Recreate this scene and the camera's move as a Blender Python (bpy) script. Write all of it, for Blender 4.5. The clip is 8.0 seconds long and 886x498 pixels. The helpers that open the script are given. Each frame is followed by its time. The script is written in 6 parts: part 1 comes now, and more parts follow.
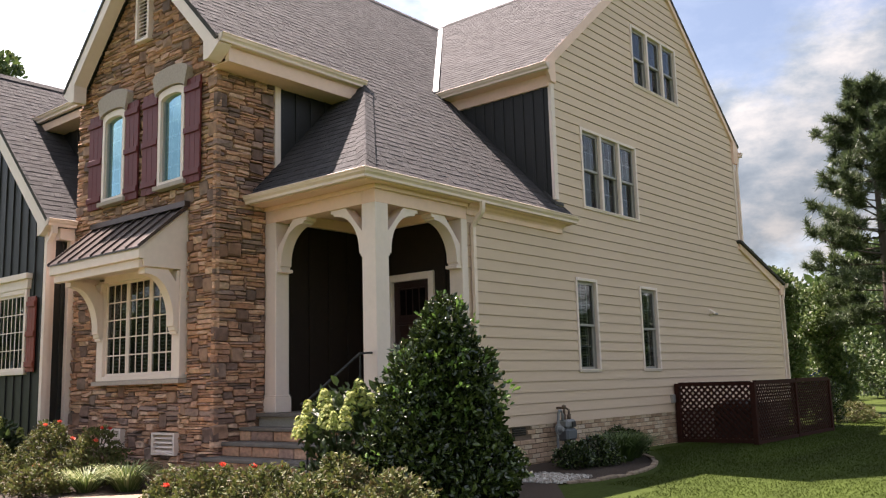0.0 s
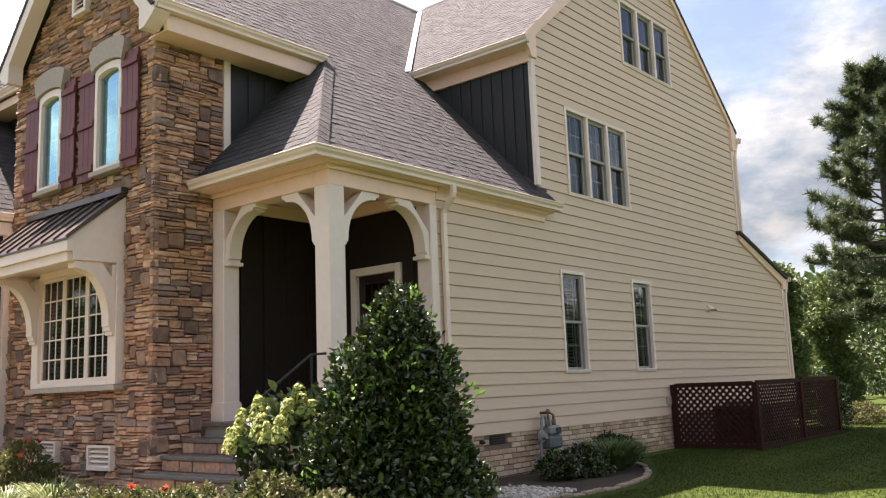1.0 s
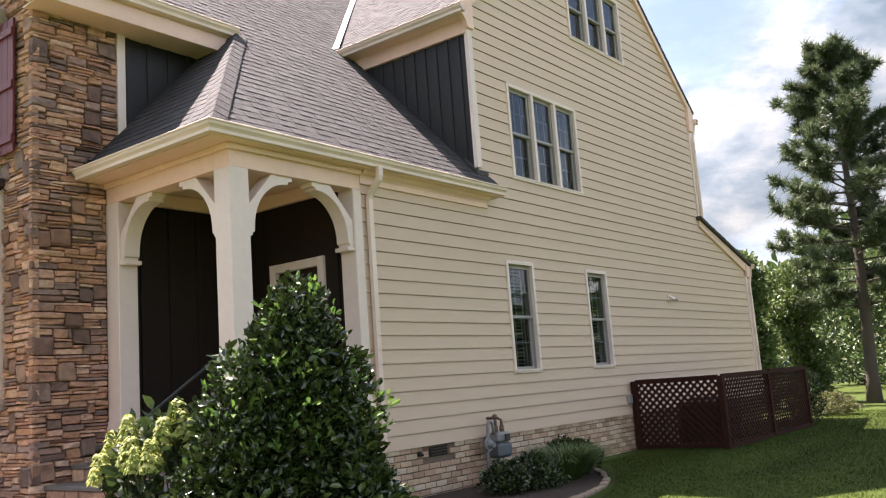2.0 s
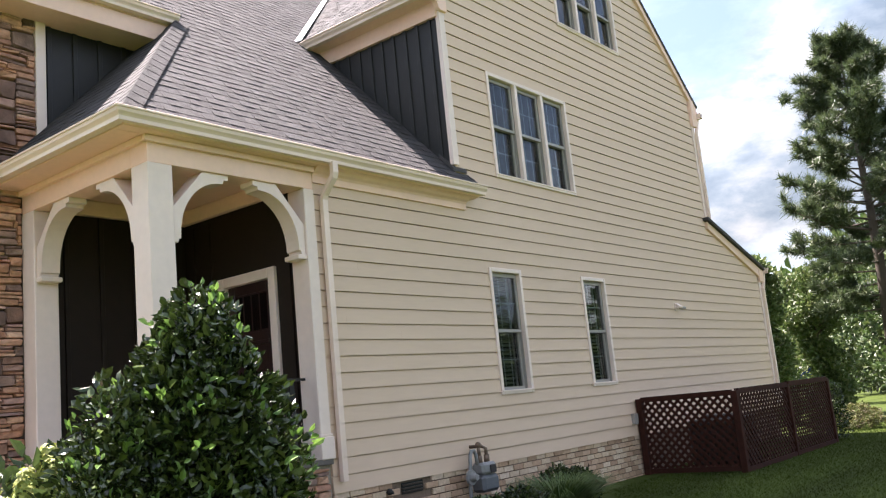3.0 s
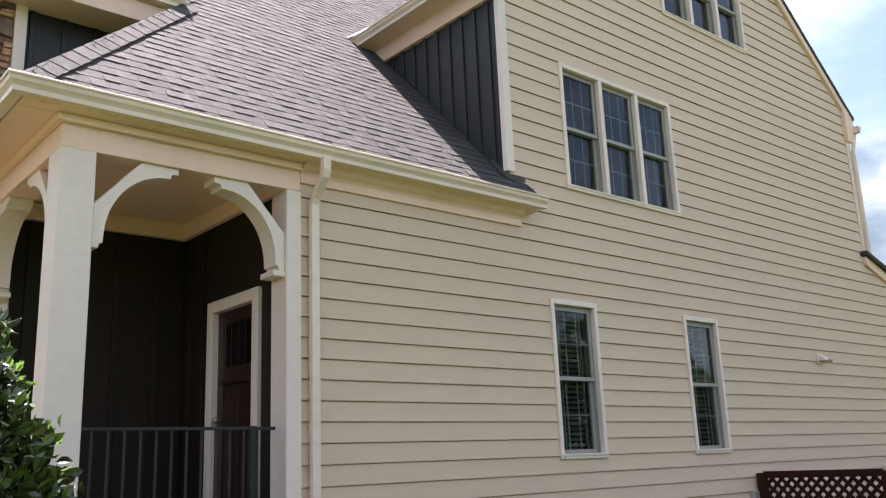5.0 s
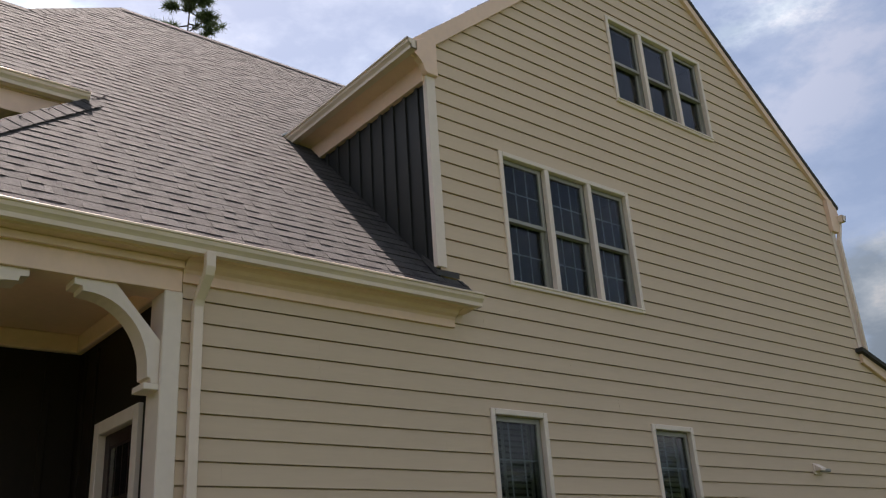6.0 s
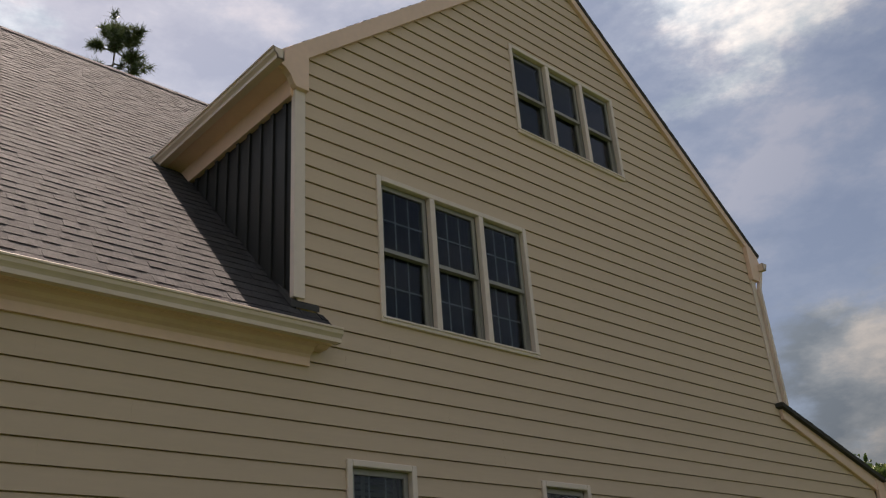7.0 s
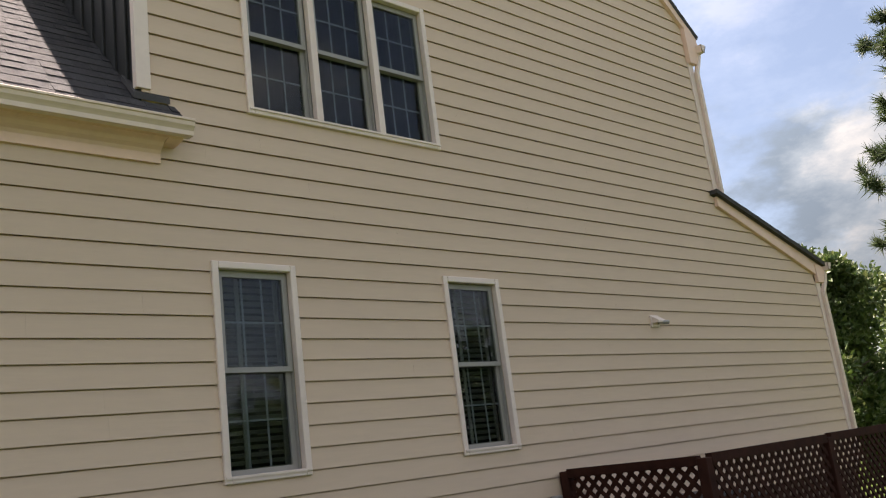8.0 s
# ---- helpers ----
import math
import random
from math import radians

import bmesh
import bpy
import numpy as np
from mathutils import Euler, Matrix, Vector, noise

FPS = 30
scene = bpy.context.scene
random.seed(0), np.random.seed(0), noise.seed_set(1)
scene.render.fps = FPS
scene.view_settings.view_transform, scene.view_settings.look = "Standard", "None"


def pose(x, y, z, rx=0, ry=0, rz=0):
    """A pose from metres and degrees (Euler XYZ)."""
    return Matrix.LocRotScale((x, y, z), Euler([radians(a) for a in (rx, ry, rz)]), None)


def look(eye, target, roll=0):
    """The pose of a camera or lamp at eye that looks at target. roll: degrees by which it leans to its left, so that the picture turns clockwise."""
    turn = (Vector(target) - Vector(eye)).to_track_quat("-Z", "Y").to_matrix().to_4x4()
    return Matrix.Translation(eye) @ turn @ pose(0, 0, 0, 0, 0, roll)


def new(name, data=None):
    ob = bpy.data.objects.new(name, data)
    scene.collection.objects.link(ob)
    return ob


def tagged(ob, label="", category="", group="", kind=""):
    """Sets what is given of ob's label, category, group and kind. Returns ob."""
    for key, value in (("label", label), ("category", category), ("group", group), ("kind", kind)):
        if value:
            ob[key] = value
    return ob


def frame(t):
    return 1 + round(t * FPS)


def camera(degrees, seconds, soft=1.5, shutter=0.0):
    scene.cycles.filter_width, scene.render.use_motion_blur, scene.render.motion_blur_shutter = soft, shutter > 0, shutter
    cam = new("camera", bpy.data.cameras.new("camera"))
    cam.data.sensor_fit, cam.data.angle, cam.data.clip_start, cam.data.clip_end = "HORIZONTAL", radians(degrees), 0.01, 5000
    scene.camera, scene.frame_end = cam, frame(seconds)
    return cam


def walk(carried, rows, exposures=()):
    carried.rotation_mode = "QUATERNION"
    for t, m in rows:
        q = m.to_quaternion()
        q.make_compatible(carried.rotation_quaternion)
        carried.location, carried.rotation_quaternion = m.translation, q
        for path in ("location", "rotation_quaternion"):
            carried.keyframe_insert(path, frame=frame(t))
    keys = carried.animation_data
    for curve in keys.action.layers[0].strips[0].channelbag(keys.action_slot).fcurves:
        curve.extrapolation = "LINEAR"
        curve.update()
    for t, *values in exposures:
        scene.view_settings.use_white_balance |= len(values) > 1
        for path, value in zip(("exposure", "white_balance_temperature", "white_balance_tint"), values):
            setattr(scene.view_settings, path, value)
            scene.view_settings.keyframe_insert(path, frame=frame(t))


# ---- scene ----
cam = camera(53.5, 8.0, soft=1.2)
PATH = [
    (0, (7.932, -6.991, 1.327), (6.666, -5.472, 1.629), -1.6),
    (0.5, (7.67, -6.353, 1.308), (6.404, -4.836, 1.615), -2.1),
    (1, (7.429, -5.729, 1.318), (6.165, -4.21, 1.627), -2.2),
    (1.5, (7.167, -5.068, 1.314), (5.907, -3.546, 1.621), -3.0),
    (2, (6.966, -4.454, 1.344), (5.762, -2.887, 1.652), -4.2),
    (2.2, (6.82, -4.186, 1.382), (5.624, -2.615, 1.699), -4.0),
    (3.5, (6.396, -2.472, 1.392), (5.149, -0.954, 1.765), -7.2),
    (4, (6.268, -1.891, 1.417), (4.911, -0.475, 1.81), -6.9),
    (4.2, (6.212, -1.651, 1.438), (4.791, -0.303, 1.843), -6.2),
    (5.3, (6.045, -0.262, 1.451), (4.584, 0.993, 1.988), -1.4),
    (5.5, (5.997, -0.004, 1.479), (4.551, 1.238, 2.084), -2.1),
    (6, (5.959, 0.58, 1.537), (4.536, 1.784, 2.261), -3.8),
    (6.5, (5.852, 1.166, 1.578), (4.498, 2.379, 2.411), -2.9),
    (7, (5.777, 1.789, 1.564), (4.465, 3.04, 2.409), -4.1),
    (7.5, (5.761, 2.381, 1.527), (4.395, 3.694, 2.167), -3.2),
    (8, (5.795, 2.925, 1.419), (4.387, 4.266, 1.887), -7.2),
]
EXPOSURES = [(0.0, 1.98, 7050, 22.5), (1.0, 2.24, 7050, 22.5), (1.5, 2.37, 7000, 22.5), (2.2, 2.5, 6800, 22.5), (3.5, 2.66, 6550, 21.5), (4.2, 2.7, 6500, 21.5), (5.5, 2.02, 6600, 20.5), (6.0, 1.42, 7000, 21.0), (6.5, 1.07, 7450, 21.5), (7.0, 0.92, 7500, 21.5), (7.5, 1.67, 7450, 22.5), (8.0, 1.97, 7200, 22.0)]
CLOUD = 0.245
walk(cam, [(t, look(eye, target, roll)) for t, eye, target, roll in PATH], EXPOSURES)

# ---- world and sun ----
SUN = Vector((-1.06, 0.11, 1.8)).normalized()
world = bpy.data.worlds.new("sky")
scene.world = world
world.use_nodes = True
wn, wl = world.node_tree.nodes, world.node_tree.links
wn.clear()
sky = wn.new("ShaderNodeTexSky")
sky.sky_type, sky.sun_disc = "NISHITA", False
sky.sun_elevation = math.asin(SUN.z)
sky.sun_rotation = math.atan2(SUN.x, SUN.y)
blue = wn.new("ShaderNodeBackground")
blue.inputs["Strength"].default_value = 0.052
wl.new(sky.outputs[0], blue.inputs["Color"])
# broken cloud over the whole sky: large banks, puffs inside them, grey undersides
coord = wn.new("ShaderNodeTexCoord")
flat = wn.new("ShaderNodeMapping")
flat.inputs["Scale"].default_value = (1.0, 1.0, 2.0)
wl.new(coord.outputs["Generated"], flat.inputs["Vector"])
banks = wn.new("ShaderNodeTexNoise")
banks.inputs["Scale"].default_value = 2.1
banks.inputs["Detail"].default_value = 9.0
banks.inputs["Roughness"].default_value = 0.6
wl.new(flat.outputs["Vector"], banks.inputs["Vector"])
cover = wn.new("ShaderNodeMapRange")
cover.interpolation_type = "SMOOTHSTEP"
cover.inputs["From Min"].default_value, cover.inputs["From Max"].default_value = 0.45, 0.55
cover.inputs["To Min"].default_value, cover.inputs["To Max"].default_value = 0.26, 0.95
wl.new(banks.outputs["Fac"], cover.inputs["Value"])
puffs = wn.new("ShaderNodeTexNoise")
puffs.inputs["Scale"].default_value = 5.4
puffs.inputs["Detail"].default_value = 8.0
puffs.inputs["Roughness"].default_value = 0.6
wl.new(flat.outputs["Vector"], puffs.inputs["Vector"])
tone = wn.new("ShaderNodeValToRGB")
tone.color_ramp.elements[0].position, tone.color_ramp.elements[0].color = 0.40, (0.325, 0.435, 0.535, 1)
tone.color_ramp.elements[1].position, tone.color_ramp.elements[1].color = 0.61, (0.97, 1.02, 1.01, 1)
mid = tone.color_ramp.elements.new(0.5)
mid.color = (0.53, 0.65, 0.735, 1)
wl.new(puffs.outputs["Fac"], tone.inputs["Fac"])
cloud = wn.new("ShaderNodeBackground")
glow = wn.new("ShaderNodeVectorMath")
glow.operation = "DOT_PRODUCT"
glow.inputs[1].default_value = SUN
wl.new(coord.outputs["Generated"], glow.inputs[0])
# front-lit clouds opposite the sun, grey undersides beside it, a glare round it
half = wn.new("ShaderNodeMath")
half.operation = "MULTIPLY_ADD"
half.inputs[1].default_value, half.inputs[2].default_value = 0.5, 0.5
wl.new(glow.outputs["Value"], half.inputs[0])
lit = wn.new("ShaderNodeValToRGB")
for k, (at, v) in enumerate(((0.2, 0.78), (0.5, 0.64), (0.67, 0.25), (0.79, 0.56), (0.88, 1.12), (1.0, 1.25))):
    e = lit.color_ramp.elements[k] if k < 2 else lit.color_ramp.elements.new(at)
    e.position, e.color = at, (v, v, v, 1)
wl.new(half.outputs[0], lit.inputs["Fac"])
bright = wn.new("ShaderNodeMath")
bright.operation = "MULTIPLY"
bright.inputs[1].default_value = CLOUD * 2.6
wl.new(lit.outputs["Color"], bright.inputs[0])
wl.new(bright.outputs[0], cloud.inputs["Strength"])
wl.new(tone.outputs["Color"], cloud.inputs["Color"])
both = wn.new("ShaderNodeMixShader")
wl.new(cover.outputs["Result"], both.inputs["Fac"])
wl.new(blue.outputs[0], both.inputs[1])
wl.new(cloud.outputs[0], both.inputs[2])
wout = wn.new("ShaderNodeOutputWorld")
wl.new(both.outputs[0], wout.inputs[0])
sun = new("sun", bpy.data.lights.new("sun", "SUN"))
sun.data.energy, sun.data.angle, sun.data.color = 5.0, radians(0.6), (1.0, 0.95, 0.88)
sun.matrix_world = look(SUN * 60, (0, 0, 0))

# ---- materials ----


def mat(name, stops, rough=0.6, metal=0.0, vary=0.06, scale=6.0, bump=0.0, bump_scale=60.0, pick="", stain=0.0, stain_scale=0.7, stretch=(1, 1, 1), spec=None, translucent=0.0):
    """A surface. stops: colours; with pick 'island' or 'object' each piece takes one of them. vary: fine grain; stain: broad, soft patches."""
    m = bpy.data.materials.new(name)
    m.use_nodes = True
    n, l = m.node_tree.nodes, m.node_tree.links
    b = n["Principled BSDF"]
    b.inputs["Roughness"].default_value = rough
    b.inputs["Metallic"].default_value = metal
    if spec is not None:
        b.inputs["Specular IOR Level"].default_value = spec
    geo = n.new("ShaderNodeNewGeometry")
    mp = n.new("ShaderNodeMapping")
    mp.inputs["Scale"].default_value = stretch
    l.new(geo.outputs["Position"], mp.inputs["Vector"])
    no = n.new("ShaderNodeTexNoise")
    no.inputs["Scale"].default_value = scale
    no.inputs["Detail"].default_value = 7.0
    l.new(mp.outputs["Vector"], no.inputs["Vector"])
    hsv = n.new("ShaderNodeHueSaturation")
    if len(stops) > 1:
        ramp = n.new("ShaderNodeValToRGB")
        ramp.color_ramp.interpolation = "CONSTANT" if pick else "LINEAR"
        while len(ramp.color_ramp.elements) < len(stops):
            ramp.color_ramp.elements.new(0.5)
        for i, c in enumerate(stops):
            ramp.color_ramp.elements[i].position = i / len(stops) if pick else i / (len(stops) - 1) * 0.5 + 0.25
            ramp.color_ramp.elements[i].color = (*c, 1)
        if pick == "object":
            oi = n.new("ShaderNodeObjectInfo")
            l.new(oi.outputs["Random"], ramp.inputs["Fac"])
        elif pick == "island":
            l.new(geo.outputs["Random Per Island"], ramp.inputs["Fac"])
        else:
            l.new(no.outputs["Fac"], ramp.inputs["Fac"])
        l.new(ramp.outputs["Color"], hsv.inputs["Color"])
    else:
        hsv.inputs["Color"].default_value = (*stops[0], 1)
    mr = n.new("ShaderNodeMapRange")
    mr.inputs["From Min"].default_value, mr.inputs["From Max"].default_value = 0.3, 0.7
    mr.inputs["To Min"].default_value, mr.inputs["To Max"].default_value = 1 - vary, 1 + vary
    l.new(no.outputs["Fac"], mr.inputs["Value"])
    value = mr.outputs["Result"]
    if stain:
        ns = n.new("ShaderNodeTexNoise")
        ns.inputs["Scale"].default_value = stain_scale
        ns.inputs["Detail"].default_value = 3.0
        l.new(mp.outputs["Vector"], ns.inputs["Vector"])
        m2 = n.new("ShaderNodeMapRange")
        m2.inputs["From Min"].default_value, m2.inputs["From Max"].default_value = 0.3, 0.7
        m2.inputs["To Min"].default_value, m2.inputs["To Max"].default_value = 1 - stain, 1 + stain
        l.new(ns.outputs["Fac"], m2.inputs["Value"])
        mul = n.new("ShaderNodeMath")
        mul.operation = "MULTIPLY"
        l.new(value, mul.inputs[0])
        l.new(m2.outputs["Result"], mul.inputs[1])
        value = mul.outputs[0]
    l.new(value, hsv.inputs["Value"])
    l.new(hsv.outputs["Color"], b.inputs["Base Color"])
    if bump:
        nb = n.new("ShaderNodeTexNoise")
        nb.inputs["Scale"].default_value = bump_scale
        nb.inputs["Detail"].default_value = 5.0
        l.new(mp.outputs["Vector"], nb.inputs["Vector"])
        bp = n.new("ShaderNodeBump")
        bp.inputs["Strength"].default_value = bump
        bp.inputs["Distance"].default_value = 0.008
        l.new(nb.outputs["Fac"], bp.inputs["Height"])
        l.new(bp.outputs["Normal"], b.inputs["Normal"])
    if translucent:
        tl = n.new("ShaderNodeBsdfTranslucent")
        l.new(hsv.outputs["Color"], tl.inputs["Color"])
        mx = n.new("ShaderNodeMixShader")
        mx.inputs["Fac"].default_value = translucent
        l.new(b.outputs[0], mx.inputs[1])
        l.new(tl.outputs[0], mx.inputs[2])
        l.new(mx.outputs[0], n["Material Output"].inputs["Surface"])
    return m


def mat_glass(name, face_on=0.022, mirror_tint=(0.95, 0.97, 1, 1)):
    """Clear glazing: see-through, and a mirror that grows stronger towards a glancing look."""
    m = bpy.data.materials.new(name)
    m.use_nodes = True
    n, l = m.node_tree.nodes, m.node_tree.links
    n.remove(n["Principled BSDF"])
    lw = n.new("ShaderNodeLayerWeight")
    lw.inputs["Blend"].default_value = 0.5
    pw = n.new("ShaderNodeMath")
    pw.operation = "POWER"
    pw.inputs[1].default_value = 4.5
    l.new(lw.outputs["Facing"], pw.inputs[0])
    mr = n.new("ShaderNodeMapRange")
    mr.inputs["To Min"].default_value, mr.inputs["To Max"].default_value = face_on, 1.0
    l.new(pw.outputs[0], mr.inputs["Value"])
    no = n.new("ShaderNodeTexNoise")
    no.inputs["Scale"].default_value = 2.0
    bp = n.new("ShaderNodeBump")
    bp.inputs["Strength"].default_value = 0.03
    bp.inputs["Distance"].default_value = 0.03
    l.new(no.outputs["Fac"], bp.inputs["Height"])
    gl = n.new("ShaderNodeBsdfGlossy")
    gl.inputs["Roughness"].default_value = 0.01
    gl.inputs["Color"].default_value = mirror_tint
    l.new(bp.outputs["Normal"], gl.inputs["Normal"])
    tr = n.new("ShaderNodeBsdfTransparent")
    tr.inputs["Color"].default_value = (0.6, 0.64, 0.63, 1)
    mx = n.new("ShaderNodeMixShader")
    l.new(mr.outputs["Result"], mx.inputs["Fac"])
    l.new(tr.outputs[0], mx.inputs[1])
    l.new(gl.outputs[0], mx.inputs[2])
    l.new(mx.outputs[0], n["Material Output"].inputs["Surface"])
    return m


M_SIDING = mat("siding_paint", [(0.652, 0.484, 0.356)], 0.6, vary=0.02, scale=30.0, bump=0.12, bump_scale=40, stain=0.05, stain_scale=0.5, stretch=(1, 0.12, 1))
M_TRIM = mat("cream_trim_paint", [(0.84, 0.578, 0.458)], 0.5, vary=0.03, scale=14.0, stain=0.05, stain_scale=1.2)
M_GUTTER = mat("gutter_enamel", [(0.785, 0.617, 0.518)], 0.38, vary=0.03, scale=9.0, stain=0.06, stain_scale=1.5)
M_WHITE = mat("white_paint", [(0.78, 0.64, 0.565)], 0.45, vary=0.03, scale=12.0, stain=0.05, stain_scale=1.0)
M_JAMB = mat("vinyl_sash_grey", [(0.30, 0.28, 0.26)], 0.4, vary=0.04)
M_MUNTIN = mat("window_grille", [(0.55, 0.56, 0.6)], 0.4, vary=0.03)
# white slats given a grey that holds their dimness behind the glass
M_BLIND = mat("dimmed_blind_slats", [(0.22, 0.215, 0.2)], 0.5, vary=0.04)
M_STILE = mat("painted_stile", [(0.4, 0.38, 0.35)], 0.5, vary=0.05)
# near-black: the dimness of the rooms is put into this colour
M_ROOM = mat("unlit_room_black", [(0.02, 0.02, 0.02)], 0.9, vary=0.3, scale=2.0)
M_GLASS = mat_glass("window_glass")
# strong cyan mirror: the blue of the reflected sky is put into its colour
M_GLASS_SKY = mat_glass("sky_tinted_glass", 0.6, (0.42, 0.74, 0.82, 1))
# the dark wall paint again; porch shade and warm bounce put into its colour
M_PORCH_SHADE = mat("porch_shade_paint", [(0.0165, 0.0092, 0.0055)], 0.6, spec=0.25, vary=0.1, scale=9.0, stain=0.12, stain_scale=1.0, bump=0.08, bump_scale=50)
M_DARK = mat("dark_green_paint", [(0.0155, 0.0150, 0.0140)], 0.5, spec=0.45, vary=0.1, scale=9.0, stain=0.12, stain_scale=1.0, bump=0.08, bump_scale=50)
SHINGLE = [(0.03856, 0.03517, 0.03711), (0.03293, 0.02967, 0.03266), (0.04519, 0.04119, 0.04334), (0.0273, 0.0246, 0.02697), (0.03763, 0.03363, 0.03596), (0.03385, 0.02915, 0.03151), (0.04141, 0.03818, 0.04165)]
M_ROOF = mat("roof_shingle", SHINGLE, 0.95, vary=0.32, scale=45.0, bump=0.7, bump_scale=260, pick="island", stain=0.1, stain_scale=0.45)
M_ROOF_OBJ = mat("roof_shingle_piece", SHINGLE, 0.95, vary=0.32, scale=45.0, bump=0.7, bump_scale=260, pick="object", stain=0.1, stain_scale=0.45)
M_ROOFDECK = mat("roof_underlay", [(0.05, 0.045, 0.04)], 0.95, vary=0.2)
M_ROOFDARK = mat("dark_flashing", [(0.05, 0.045, 0.045)], 0.7, vary=0.2)
M_FLASH = mat("pale_metal", [(0.72, 0.72, 0.7)], 0.35, metal=0.3, vary=0.06, scale=10)
STONES = [(0.501, 0.275, 0.172), (0.412, 0.220, 0.140), (0.587, 0.351, 0.231), (0.330, 0.180, 0.125), (0.457, 0.247, 0.150), (0.275, 0.160, 0.120), (0.544, 0.320, 0.218), (0.390, 0.206, 0.135), (0.290, 0.190, 0.155), (0.490, 0.255, 0.156), (0.200, 0.125, 0.100), (0.575, 0.371, 0.267), (0.434, 0.230, 0.150), (0.346, 0.210, 0.163)]
BOULDERS = [(0.190, 0.110, 0.084), (0.240, 0.130, 0.090), (0.150, 0.095, 0.080), (0.310, 0.185, 0.130), (0.215, 0.140, 0.110)]
M_STONE = mat("ledge_stone", STONES, 0.92, vary=0.28, scale=14.0, bump=0.9, bump_scale=55, pick="island", stain=0.12, stain_scale=3.0, stretch=(1, 1, 1.7))
M_STONE_OBJ = mat("ledge_stone_piece", STONES, 0.92, vary=0.28, scale=14.0, bump=0.9, bump_scale=55, pick="object", stain=0.12, stain_scale=3.0, stretch=(1, 1, 1.7))
M_BOULDER = mat("field_stone", BOULDERS, 0.92, vary=0.3, scale=9.0, bump=1.0, bump_scale=40, pick="island", stain=0.2, stain_scale=4.0)
M_MORTAR = mat("mortar_pale", [(0.36, 0.32, 0.27)], 0.95, vary=0.15, scale=40, bump=0.4, bump_scale=120)
M_JOINT = mat("brick_joint", [(0.17, 0.12, 0.085)], 0.95, vary=0.2, scale=40, bump=0.4, bump_scale=120)
M_MORTAR_DARK = mat("mortar_dark", [(0.12, 0.09, 0.07)], 0.95, vary=0.2, scale=30, bump=0.4, bump_scale=90)
M_BRICK = mat("foundation_brick", [(0.54, 0.385, 0.26), (0.47, 0.31, 0.205), (0.58, 0.44, 0.31), (0.40, 0.26, 0.17), (0.52, 0.35, 0.24), (0.60, 0.47, 0.35)], 0.92, vary=0.16, scale=30.0, bump=0.5, bump_scale=120, pick="object", stain=0.08, stain_scale=2)
M_CAST = mat("cast_stone_grey", [(0.40, 0.33, 0.29)], 0.9, vary=0.12, scale=30, bump=0.3, bump_scale=120)
M_EDGE = mat("edging_stone", [(0.24, 0.18, 0.13)], 0.9, vary=0.2, scale=14, bump=0.5, bump_scale=50)
M_SLATE = mat("flagstone", [(0.12, 0.105, 0.095)], 0.7, vary=0.18, scale=10, bump=0.4, bump_scale=40)
M_RED = mat("barn_red_paint", [(0.125, 0.018, 0.02)], 0.55, vary=0.1, scale=12, bump=0.1, bump_scale=60, stretch=(3, 3, 0.4))
M_RUST = mat("rust_red_paint", [(0.19, 0.035, 0.022)], 0.55, vary=0.1, scale=12)
M_BRONZE = mat("bronze_metal", [(0.10, 0.075, 0.068)], 0.32, metal=0.7, vary=0.1, scale=8)
M_DOOR = mat("dark_stained_door", [(0.028, 0.010, 0.008)], 0.35, vary=0.25, scale=14, stretch=(6, 6, 0.6), bump=0.1, bump_scale=40)
M_METAL = mat("brushed_metal", [(0.5, 0.48, 0.44)], 0.35, metal=1.0, vary=0.05)
M_IRON = mat("black_iron", [(0.008, 0.008, 0.008)], 0.6, vary=0.2)
M_METER = mat("grey_enamel", [(0.11, 0.12, 0.13)], 0.5, vary=0.1, scale=14)
M_METERLIGHT = mat("pale_grey_enamel", [(0.22, 0.22, 0.22)], 0.5, vary=0.15, scale=14)
M_RUSTPIPE = mat("rusty_pipe", [(0.16, 0.11, 0.08)], 0.6, metal=0.4, vary=0.25, scale=20)
M_AC = mat("dark_enamel", [(0.035, 0.03, 0.03)], 0.6, vary=0.15)
M_BROWN = mat("brown_stain", [(0.036, 0.0105, 0.0062)], 0.85, spec=0.2, vary=0.25, scale=10.0, stretch=(1, 1, 1), bump=0.2, bump_scale=60)
M_FENCE = mat("weathered_fence", [(0.22, 0.2, 0.18)], 0.9, vary=0.2)
M_BLUE = mat("blue_cover", [(0.02, 0.05, 0.16)], 0.6, vary=0.1)
M_CONCRETE = mat("concrete_walk", [(0.204, 0.1487, 0.1062)], 0.9, vary=0.08, scale=40, bump=0.2, bump_scale=150, stain=0.1, stain_scale=0.8)
M_MULCH = mat("mulch", [(0.020, 0.011, 0.006), (0.038, 0.021, 0.012), (0.010, 0.006, 0.004)], 0.95, vary=0.4, scale=45, bump=1.0, bump_scale=45)
M_GRAVEL = mat("pale_gravel", [(0.28, 0.27, 0.25), (0.13, 0.125, 0.115)], 0.9, vary=0.3, scale=60, bump=1.0, bump_scale=60)
M_PEBBLE = mat("pebble", [(0.42, 0.38, 0.34), (0.26, 0.23, 0.20), (0.55, 0.52, 0.48), (0.34, 0.29, 0.25)], 0.8, vary=0.15, scale=40, pick="island")
M_GRASS = mat("lawn_grass", [(0.02924, 0.04558, 0.00774), (0.03784, 0.05504, 0.00946), (0.03268, 0.04902, 0.0086)], 0.95, spec=0.1, vary=0.2, scale=26.0, bump=0.6, bump_scale=60, stain=0.3, stain_scale=0.9, stretch=(1, 0.2, 1))
